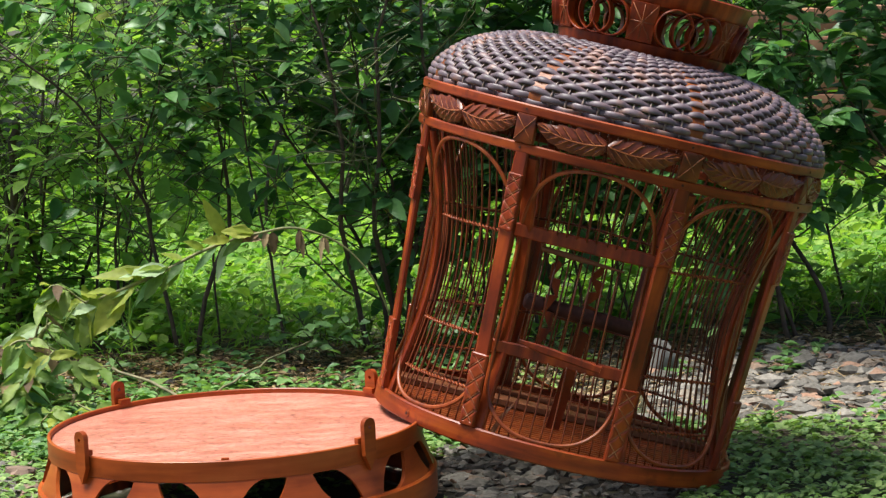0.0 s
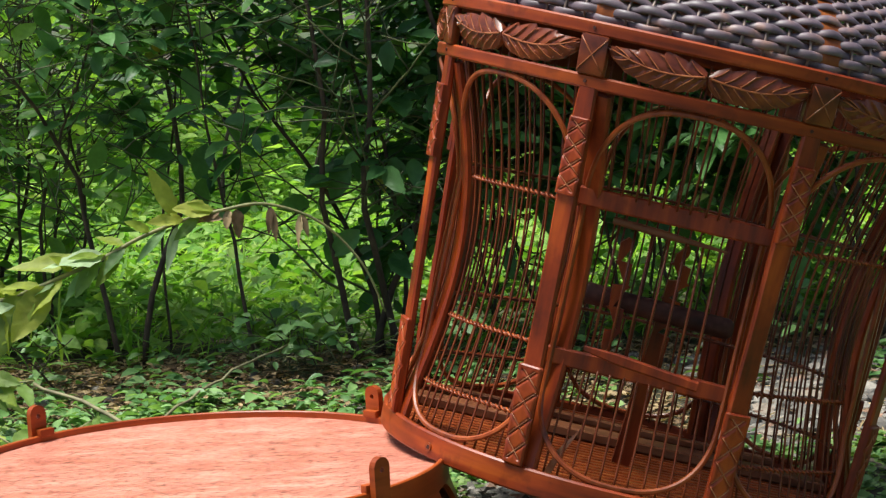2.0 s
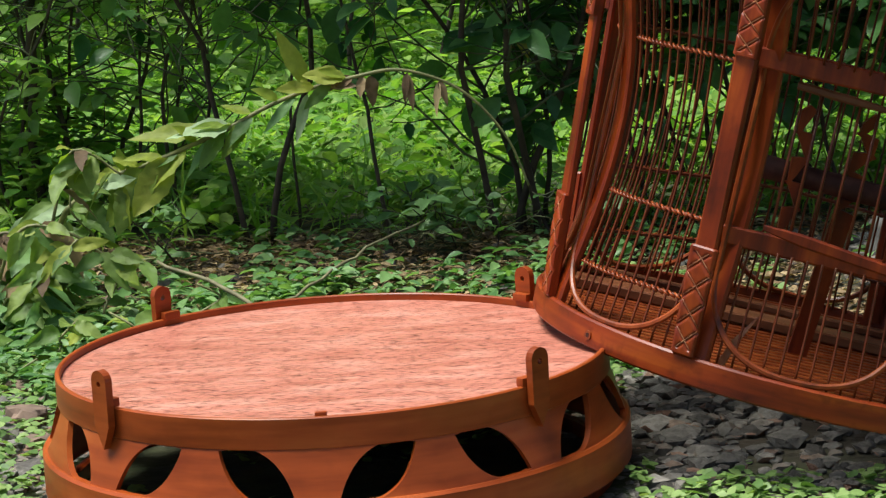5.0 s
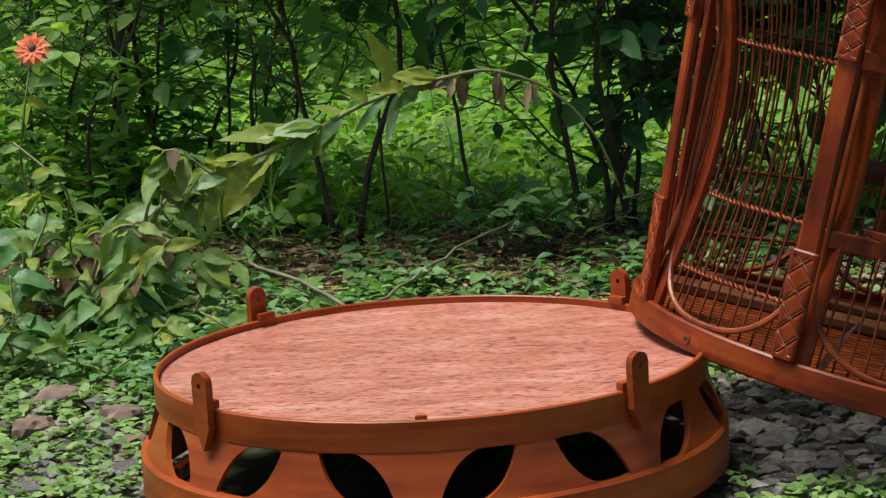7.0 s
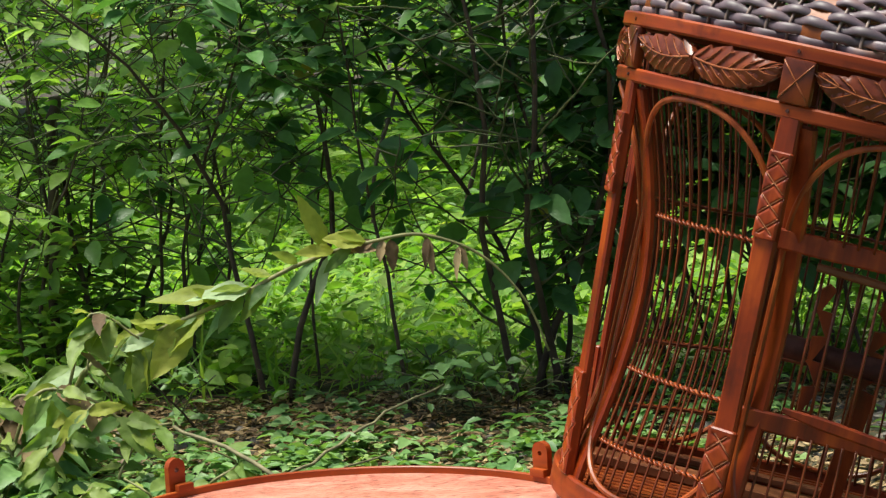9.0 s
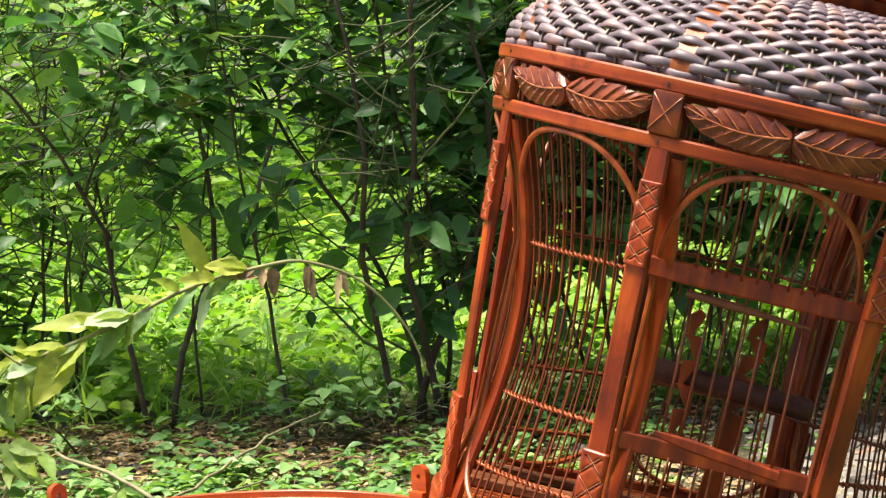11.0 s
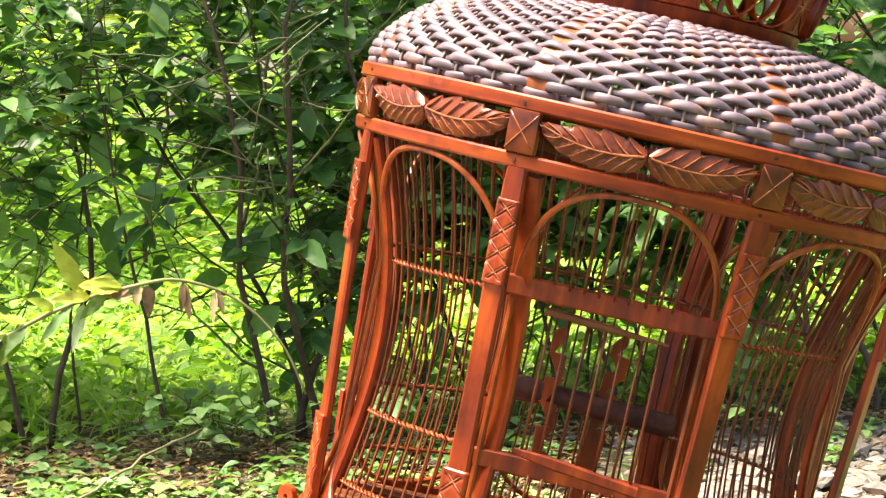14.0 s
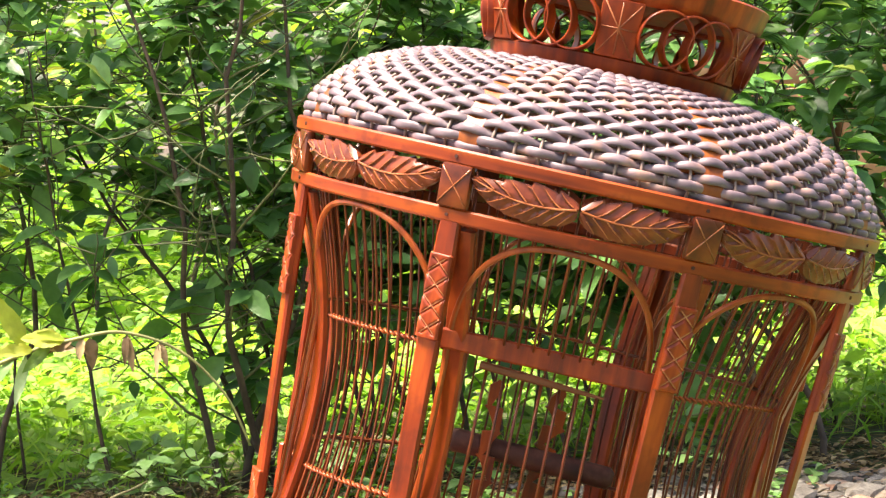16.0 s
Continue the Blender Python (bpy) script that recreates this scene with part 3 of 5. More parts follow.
        part("door_rail", sweep([A, A * 0.75 + B * 0.25, (A + B) / 2, A * 0.25 + B * 0.75, B], [cyl(mid, 1, 0)], flat_sec(hh, 0.0062, 0.0014), scale=(0.94, 1.02, 1, 1.03, 0.94)), M_RED, cage)
    # swinging door, ajar: two sticks with thin bars between them
    dn = cyl(mid, 1, 0)
    T0, T1 = Vector((-0.071, -0.164, 0.2165)), Vector((0.017, -0.176, 0.2115))
    B0, B1 = Vector((-0.073, -0.178, 0.1185)), Vector((0.015, -0.191, 0.1090))
    door = part("door", sweep([T0, T0 * 0.6 + T1 * 0.4, T1], [dn], flat_sec(0.0056, 0.0050, 0.0015), scale=(1, 1.1, 0.35)), M_BATTEN, cage, "small barred door standing ajar, with a pointed stick")
    part("door_stick", sweep([B0, B0 * 0.7 + B1 * 0.3, B1], [dn], flat_sec(0.0088, 0.0060, 0.0015), scale=(0.45, 1.0, 0.9)), M_RED, door)
    for i in range(7):
        s = 0.06 + 0.88 * i / 6
        q0, q1 = B0 + (B1 - B0) * s, T0 + (T1 - T0) * s
        part("door_bar", sweep([q0, q0 * 0.5 + q1 * 0.5 + dn * random.uniform(-0.002, 0.002), q1], [dn], round_sec(0.0011, 6)), M_BAR, door)
    # perch through two jagged boards
    A, B = Vector((-0.067, -0.050, 0.1475)), Vector((0.057, -0.066, 0.1435))
    d = B - A
    part("perch", sweep([A + d * s for s in (0, 0.015, 0.04, 0.2, 0.35, 0.55, 0.7, 0.97, 1)], [Vector((0, 1, 0))], round_sec(0.0086, 14), scale=(0.6, 0.95, 1.05, 1.0, 0.96, 1.03, 1.0, 1.0, 0.6)), M_PERCH, cage, "dark round branch perch")
    def jagged(p0, p1, w, teeth, start, stop, mirror):
        """A board with hooked notches, the teeth on one side or both."""
        p0, p1 = Vector(p0), Vector(p1)
        ax_ = p1 - p0
        sdv = Vector((1, 0, 0)) - ax_.normalized() * ax_.normalized().x
        sdv.normalize()
        nv = ax_.normalized().cross(sdv)
        n = 96
        v, f = [], []
        for i in range(n + 1):
            s = i / n
            L, Rr = -w * 0.5, w * 0.5
            if start < s < stop:
                u = (s - start) / (stop - start) * teeth
                saw = u % 1.0
                bite = w * (1.20 * (1 - saw) ** 1.1 - 0.30 * math.exp(-((saw - 0.97) / 0.10) ** 2))
                if int(u) % 2 == 0 or not mirror:
                    Rr -= bite * 0.62
                if int(u) % 2 == 1 or not mirror:
                    L += bite * (0.62 if mirror else 0.10)
            taper = 1.0 if s < 0.95 else max(0.06, (1 - s) / 0.05)
            for yy in (0.0024, -0.0024):
                v.append(p0 + ax_ * s + sdv * L * taper + nv * yy)
                v.append(p0 + ax_ * s + sdv * Rr * taper + nv * yy)
        for i in range(n):
            k, q = i * 4, i * 4 + 4
            f += [(k, k + 1, q + 1, q), (k + 3, k + 2, q + 2, q + 3), (k + 1, k + 3, q + 3, q + 1), (k + 2, k, q, q + 2)]
        f += [(2, 3, 1, 0), (n * 4, n * 4 + 1, n * 4 + 3, n * 4 + 2)]
        return v, f
    part("perch_board", jagged((-0.004, -0.045, 0.015), (0.007, -0.0625, 0.203), 0.0150, 5, 0.60, 0.99, True), M_RED, cage, "upright board with hooked carved notches", smooth=False)
    part("perch_board", jagged((-0.037, -0.062, 0.100), (-0.041, -0.062, 0.199), 0.0125, 5, 0.05, 0.99, True), M_RED, cage, "short board with hooked carved notches", smooth=False)
    # carved frieze: a crossed block over each post, two leaves in each panel
    zc, zh = (H_LOW + H_UP) / 2, (H_UP - H_LOW) / 2 - 0.0052
    def rim_r(z):
        return R_LOW + (R_UP - R_LOW) * (z - H_LOW) / (H_UP - H_LOW) - 0.0024
    def bent(v, off=0.0):
        return [cyl(off + x / 0.2215, rim_r(z) + y, z) for x, y, z in v]
    def leaf_relief(sgn):
        """A broad serrated leaf cut in relief, its veins as stepped facets; sgn turns its tip."""
        L = 0.0755
        def rib(s):
            return zc + zh * (0.10 + 0.52 * s * s - 0.30 * math.sin(math.pi * s))
        def upper(s):
            e = math.sin(math.pi * min(1.0, 0.02 + s * 0.97) ** 0.78) ** 0.55
            step = 0.80 + 0.20 * ((s * 4.0 + 0.25) % 1.0)
            return rib(s) + max(0.0006, (zc + zh * (0.98 if s < 0.75 else 0.96) - rib(s)) * e * step)
        def lower(s):
            e = math.sin(math.pi * min(1.0, 0.02 + s * 0.97) ** 0.70) ** 0.60
            step = 0.90 + 0.10 * ((s * 6.0) % 1.0)
            return rib(s) - max(0.0006, (rib(s) - (zc - zh * 0.97)) * e * step)
        ns, nq = 54, 9
        v, f, rows = [], [], []
        for i in range(ns + 1):
            s = i / ns
            row = []
            x = sgn * (s * L + 0.0008)
            for j in range(-nq, nq + 1):
                q = j / nq
                z = rib(s) + (upper(s) - rib(s)) * q if q >= 0 else rib(s) + (rib(s) - lower(s)) * q
                u = s * (6.6 if q > 0 else 7.6) - abs(q) * (1.35 if q > 0 else 1.55)
                facet = u % 1.0
                y = 0.0032 - 0.0022 * abs(q) ** 2.2 + 0.0019 * facet * min(1.0, 5 * abs(q)) * (1 - 0.5 * abs(q)) + 0.0009 * math.exp(-(q / 0.07) ** 2)
                row.append(len(v))
                v.append((x, y, z))
            row += [len(v), len(v) + 1]
            v += [(x, -0.002, upper(s)), (x, -0.002, lower(s))]
            rows.append(row)
        k = 2 * nq + 3
        for i in range(ns):
            for j in range(k):
                a, b, c, d_ = rows[i][j], rows[i][(j + 1) % k], rows[i + 1][(j + 1) % k], rows[i + 1][j]
                f.append((a, b, c, d_) if sgn < 0 else (a, d_, c, b))
        f.append(tuple(rows[0]))
        f.append(tuple(rows[ns]))
        ve = []
        def vein(pts, r):
            ve.append(sweep(bent(pts, a0 + STEP / 2), [cyl(a0 + STEP / 2, 1, 0)], oval_sec(r, 0.0006, 6), scale=[1.0 - 0.5 * i / (len(pts) - 1) for i in range(len(pts))]))
        vein([(sgn * (0.002 + s * L), 0.0047, rib(s)) for s in [0.94 * j / 12 for j in range(13)]], 0.0008)
        for up, num, slope in ((True, 6.6, 1.35), (False, 7.6, 1.55)):
            for j in range(1, 9):
                pts = []
                for q in (0.08, 0.3, 0.5, 0.7, 0.9):
                    s = (j - 0.03 + q * slope) / num - 0.16
                    if 0.04 < s < 0.95:
                        z = rib(s) + (upper(s) - rib(s)) * q if up else rib(s) - (rib(s) - lower(s)) * q
                        pts.append((sgn * (s * L + 0.0008), 0.0046 - 0.0022 * q ** 2.2, z))
                if len(pts) > 2:
                    vein(pts, 0.00050)
        return (bent(v, a0 + STEP / 2), f), join(ve)
    leaves = [[mesh_of("carved_leaf", *q) for q in leaf_relief(s)] for s in (1, -1)]
    def xblock():
        w, h = 0.0230, 2 * zh + 0.001
        v0, f0 = block(w, 0.0075, h, 0.0028)
        v1 = bent([(x, y + 0.0015, z + zc - h / 2) for x, y, z in v0], a0)
        ve = []
        for s in (-1, 1):
            ve.append(sweep(bent([(s * q * 0.0104, 0.0054, zc + q * 0.0125) for q in (-1, -0.5, 0, 0.5, 1)], a0), [o], oval_sec(0.0006, 0.0006, 6)))
        return (v1, f0), join(ve)
    xb, xv = xblock()
    xb, xv = mesh_of("frieze_block", *xb), mesh_of("carved_cross", *xv)
    for k in range(8):
        for lf, vn in leaves:
            ob = part("carved_leaf", lf, M_CARVE, cage, "serrated leaf carved in low relief", m=rot(k))
            part("leaf_vein", vn, M_VEIN, ob, "carved veins, paler to paint the highlights on their ridges")
        ob = part("frieze_block", xb, M_CARVE, cage, "square block with an incised cross", m=rot(k))
        part("carved_cross", xv, M_VEIN, ob)
    # woven dome
    H0 = H_UP + 0.0052
    prof = [(0.2175, -0.002), (0.2195, 0.008), (0.2160, 0.0185), (0.2060, 0.0325), (0.1915, 0.0455), (0.1740, 0.0560), (0.1535, 0.0643), (0.1300, 0.0702), (0.106, 0.0735), (0.088, 0.0742)]
    fine = []
    for i in range(len(prof) - 1):
        pm1 = prof[max(0, i - 1)]
        p0, p1 = prof[i], prof[i + 1]
        p2 = prof[min(len(prof) - 1, i + 2)]
        for j in range(8):
            t = j / 8
            fine.append(tuple(0.5 * (2 * p0[q] + (p1[q] - pm1[q]) * t + (2 * pm1[q] - 5 * p0[q] + 4 * p1[q] - p2[q]) * t * t + (3 * p0[q] - pm1[q] - 3 * p1[q] + p2[q]) * t ** 3) for q in (0, 1)))
    fine.append(prof[-1])
    fa = np.array(fine)
    ln = np.concatenate([[0], np.cumsum(np.linalg.norm(np.diff(fa, axis=0), axis=1))])
    def at_len(s):
        r = np.interp(s, ln, fa[:, 0])
        h = np.interp(s, ln, fa[:, 1])
        e = 0.003
        tr = np.interp(s + e, ln, fa[:, 0]) - np.interp(s - e, ln, fa[:, 0])
        th = np.interp(s + e, ln, fa[:, 1]) - np.interp(s - e, ln, fa[:, 1])
        q = math.hypot(tr, th)
        return r, h, th / q, -tr / q
    nsp = 80
    rows = 25
    pitch = ln[-1] / (rows + 0.3)
    dome = part("dome_spokes", join([sweep([cyl(a0 + 2 * math.pi * i / nsp, r, H0 + h) for r, h in fine[::4]], [cyl(a0 + 2 * math.pi * i / nsp, 1, 0.4)], round_sec(0.0012, 6)) for i in range(nsp) if i % 10]), M_SPOKE, cage, "thin upright canes of the woven dome")
    tagged(dome, kind="stuff")
    for k in range(rows):
        r, h, nr, nh = at_len(pitch * (k + 0.62))
        m = nsp // 2 * 10
        pts, nrm, sc = [], [], []
        ph = random.uniform(-0.05, 0.05)
        for i in range(m):
            t = i / m * nsp / 2
            a = a0 + 2 * math.pi * i / m
            w = math.cos(2 * math.pi * t + ph) * (1 if k % 2 == 0 else -1)
            amp = 0.0025 * (0.4 + 0.6 * r / 0.22) * math.copysign(abs(w) ** 0.8, w)
            amp += 0.0006 * noise.noise((a * 30, k * 3.1, 0))
            dh = 0.0009 * noise.noise((a * 12, k * 5.3, 7))
            pts.append(cyl(a, r + nr * amp, H0 + h + nh * amp + dh))
            nrm.append(cyl(a, nr, nh))
            sc.append(0.96 + 0.13 * w + 0.10 * noise.noise((a * 8, k * 7.7, 2)))
        part("weave_strand", sweep(pts, nrm, oval_sec(pitch * 0.50, 0.0017, 10), closed=True, scale=sc), M_WEAVE, cage)
    for k in range(8):
        a = a0 + STEP * k
        part("dome_strap", sweep([cyl(a, r - 0.0005, H0 + h - 0.0002) for r, h in fine[::3]], [cyl(a, 1, 0.6)], flat_sec(0.0172, 0.0024)), M_STRAP, cage, "flat bamboo strap showing through the weave")
    # crown on top: foot hoop, coiled rings and starred blocks, rim hoop
    C0 = H0 + 0.0700
    rc = lambda z: 0.0900 + 0.24 * z
    part("crown_foot", band(0.0855, 0.0915, C0, C0 + 0.0185, lean=0.0035), M_RED, cage)
    part("crown_rim", band(0.0985, 0.1050, C0 + 0.0585, C0 + 0.079, lean=0.004), M_RED, cage)
    part("crown_lid", lathe_band([(0.0005, C0 + 0.065), (0.0988, C0 + 0.065), (0.0988, C0 + 0.061), (0.0005, C0 + 0.061)], 64), M_RED, cage)
    ring_pts = [2 * math.pi * i / 40 for i in range(40)]
    cm = mesh_of("crown_ring", *sweep([Vector((rc(0.0385 + 0.0205 * math.sin(t)) + 0.0015, 0.0205 * math.cos(t), C0 + 0.0385 + 0.0205 * math.sin(t))) for t in ring_pts], [Vector((0, math.cos(t), math.sin(t))) for t in ring_pts], flat_sec(0.0090, 0.0017, 0.0005), closed=True))
    bm_ = mesh_of("crown_block", *[(lambda vf: ([cyl(x / 0.099, rc(0.018 + z) + y, z) for x, y, z in vf[0]], vf[1]))(block(0.0290, 0.007, 0.0415, 0.0016))][0])
    cx = mesh_of("carved_cross", *join([sweep([cyl(s * q * 0.0125 / 0.1, rc(0.018 + 0.02075 + g * q * 0.0185) + 0.0036, 0.02075 + g * q * 0.0185) for q in (-1, 0, 1)], [Vector((1, 0, 0))], oval_sec(0.0006, 0.0005, 6)) for s, g in ((1, 1), (-1, 1), (0, 1), (1, 0))]))
    for k in range(6):
        a = radians(-99.5) + radians(60) * k
        b = part("crown_block", bm_, M_RED, cage, "crown block with an incised star", m=Matrix.Translation((0, 0, C0 + 0.018)) @ Matrix.Rotation(a, 4, "Z"))
        part("carved_cross", cx, M_VEIN, b)
        for j in range(3):
            part("crown_ring", cm, M_RED, cage, m=Matrix.Rotation(a + radians(19.6) + radians(10.4) * j, 4, "Z"))
    return cage


cage = build_cage()


# ------------------------------------------------------------------ plants
def leaf_batch(pos, dirs, ups, length, width, droop=0.25, fold=0.18):
    """Many leaves at once: base point, direction, face normal, size. Each has a folded midrib and a drooping tip."""
    pos, d, n = np.asarray(pos, float), np.asarray(dirs, float), np.asarray(ups, float)
    d = d / (np.linalg.norm(d, axis=1)[:, None] + 1e-9)
    n = n - d * (n * d).sum(1)[:, None]
    n /= np.linalg.norm(n, axis=1)[:, None] + 1e-9
    s = np.cross(d, n)
    L, W = np.asarray(length)[:, None], np.asarray(width)[:, None]
    rows = []
    for t, w in ((0.0, 0.05), (0.22, 0.72), (0.48, 1.0), (0.76, 0.66), (1.0, 0.03)):
        c = pos + d * L * t - n * L * (droop * t * t)
        if w > 0.1:
            rows += [c - s * W * w * 0.5 + n * W * fold * w, c, c + s * W * w * 0.5 + n * W * fold * w]
        else:
            rows += [c]
    v = np.stack(rows, 1)
    k = v.shape[1]
    base = [(0, 2, 1), (0, 3, 2), (1, 2, 5, 4), (2, 3, 6, 5), (4, 5, 8, 7), (5, 6, 9, 8), (7, 8, 10), (8, 9, 10)]
    return v.reshape(-1, 3), base, k, len(pos)


def leaf_mesh(name, batches):
    vs, loops, starts, off, nl = [], [], [], 0, 0
    for v, base, k, m in batches:
        idx = np.arange(m)[:, None] * k + off
        cols = []
        tot = []
        for face in base:
            cols.append(idx + np.array(face)[None])
            tot.append(len(face))
        loops.append(np.concatenate(cols, 1).reshape(-1))
        tt = np.tile(np.array(tot), m)
        starts.append(tt)
        vs.append(v)
        off += m * k
    v = np.concatenate(vs)
    lp = np.concatenate(loops)
    tot = np.concatenate(starts)
    st = np.concatenate([[0], np.cumsum(tot)[:-1]])
    me = bpy.data.meshes.new(name)
    me.vertices.add(len(v))
    me.vertices.foreach_set("co", v.reshape(-1))
    me.loops.add(len(lp))
    me.loops.foreach_set("vertex_index", lp.astype(np.int32))
    me.polygons.add(len(tot))
    me.polygons.foreach_set("loop_start", st.astype(np.int32))
    me.polygons.foreach_set("use_smooth", np.ones(len(tot), bool))
    me.update(calc_edges=True)
    me.validate()
    return me


rng = np.random.default_rng(7)


def unit(v):
    v = np.asarray(v, float)
    return v / (np.linalg.norm(v) + 1e-9)


def limb(p0, direction, length, r0, r1, bend=0.25, lift=0.0, n=9):
    """A crooked tapering stem; returns its points."""
    p = np.array(p0, float)
    d = unit(direction)
    pts = [p.copy()]
    for i in range(n):
        d = unit(d + rng.normal(0, bend / 3, 3) + np.array([0, 0, lift]))
        p = p + d * length / n
        pts.append(p.copy())
    return pts, np.linspace(r0, r1, n + 1)


def tube(pts, rad, n=6):
    return sweep([tuple(q) for q in pts], [(0.31, -0.9, 0.2)], round_sec(1.0, n), scale=rad)


def shrub(name, feet, top, spread, n_leaf, leaf_len, material, label, low=0.17, lean=(0, 0), leaf_w=0.52, hang=True, front=-9.0, crook=0.46):
    """A leafy garden shrub: bare stems from the ground, forking above into a loose crown."""
    ob = tagged(new(name), label, "shrub")
    cx, cy = np.mean([f[0] for f in feet]), np.mean([f[1] for f in feet])
    ob.location = (cx, cy, ground_z(cx, cy))
    org = np.array([cx, cy, ground_z(cx, cy)])
    tips, stems, twigs = [], [], []
    for fx, fy, r in feet:
        p0 = np.array([fx, fy, ground_z(fx, fy) - 0.02])
        out = np.array([2 * (fx - cx) + lean[0] + rng.normal(0, 0.08), fy - cy + lean[1] + rng.normal(0, 0.08), 1.2])
        pts, rad = limb(p0, out, top * rng.uniform(0.75, 1.05), r * 0.66, r * 0.22, crook, 0.12, 12)
        stems.append(tube(pts - org, rad * 0.74))
        for i in range(2, 13):
            for _ in range(2 if i > 3 else 1):
                if pts[i][2] < low * 0.8 and rng.random() < 0.75:
                    continue
                if top < 0.2 and i % 3:
                    continue
                a = rng.uniform(0, 2 * math.pi)
                d = np.array([math.cos(a), 0.55 * math.sin(a), rng.uniform(0.1, 0.9)])
                q, rr = limb(pts[i], d, spread * rng.uniform(0.45, 1.1), rad[i] * 0.34, 0.0007, 0.4, 0.03, 8)
                twigs.append(tube(q - org, rr, 5))
                tips.append(q)
                for j in (4, 6):
                    a2 = rng.uniform(0, 2 * math.pi)
                    q2, r2 = limb(q[j], np.array([math.cos(a2), 0.6 * math.sin(a2), rng.uniform(-0.1, 0.8)]), spread * rng.uniform(0.25, 0.55), 0.0010, 0.0005, 0.5, 0.02, 5)
                    twigs.append(tube(q2 - org, r2, 4))
                    tips.append(q2)
    for q in stems:
        part("stem", q, M_STEM, ob, "slender dark upright stem")
    tagged(part("twig_work", join(twigs), M_SHOOT, ob, "fine green-brown twigs"), kind="stuff")
    P, D, N, L = [], [], [], []
    while len(P) < n_leaf * 1.45:
        q = tips[rng.integers(len(tips))]
        i = 1.2 + (len(q) - 2.21) * rng.beta(1.8, 1.0)
        k = int(i)
        p = q[k] + (q[k + 1] - q[k]) * (i - k)
        # the crown thins out downwards: few leaves on the bare part of the stems
        full = min(1.0, max(0.0, (p[2] - ground_z(p[0], p[1]) - low * 0.55) / (low * 1.15 + 0.02)))
        if p[2] < ground_z(p[0], p[1]) + low * 0.35 or p[1] < front or rng.random() > 0.035 + full * full:
            continue
        t = unit(q[k + 1] - q[k])
        sdir = unit(np.cross(t, rng.normal(0, 1, 3)))
        size = leaf_len * rng.choice([0.5, 0.65, 0.8, 1.0, 1.2, 1.35]) * rng.uniform(0.85, 1.15)
        if hang and p[2] - ground_z(p[0], p[1]) < low + 0.10 * rng.random():
            # old leaves low on the stems hang down
            d = unit(t * 0.25 + sdir * 0.7 + np.array([0, 0, rng.uniform(-1.3, -0.3)]))
            N.append(unit(np.array([rng.normal(0, 0.5), rng.normal(-0.8, 0.5), 0.5])))
            size *= 1.05
        else:
            # young leaves spread flat round the shoots
            sdir[2] *= 0.3
            d = unit(t * np.array([1, 1, 0.5]) * rng.uniform(0.2, 0.8) + sdir + np.array([0, 0, rng.uniform(-0.35, 0.12)]))
            N.append(unit(np.array([rng.normal(-0.08, 0.32), rng.normal(-0.34, 0.34), 1.0])))
        P.append(p)
        D.append(d)
        L.append(size)
    L = np.array(L)
    b = leaf_batch(np.array(P) - org, D, N, L, L * leaf_w * rng.uniform(0.85, 1.15, len(L)), droop=0.18)
    me = leaf_mesh("crown", [b])
    me.materials.append(material)
    part("crown", me, material, ob, "glossy pointed dark-green leaves")
    return ob


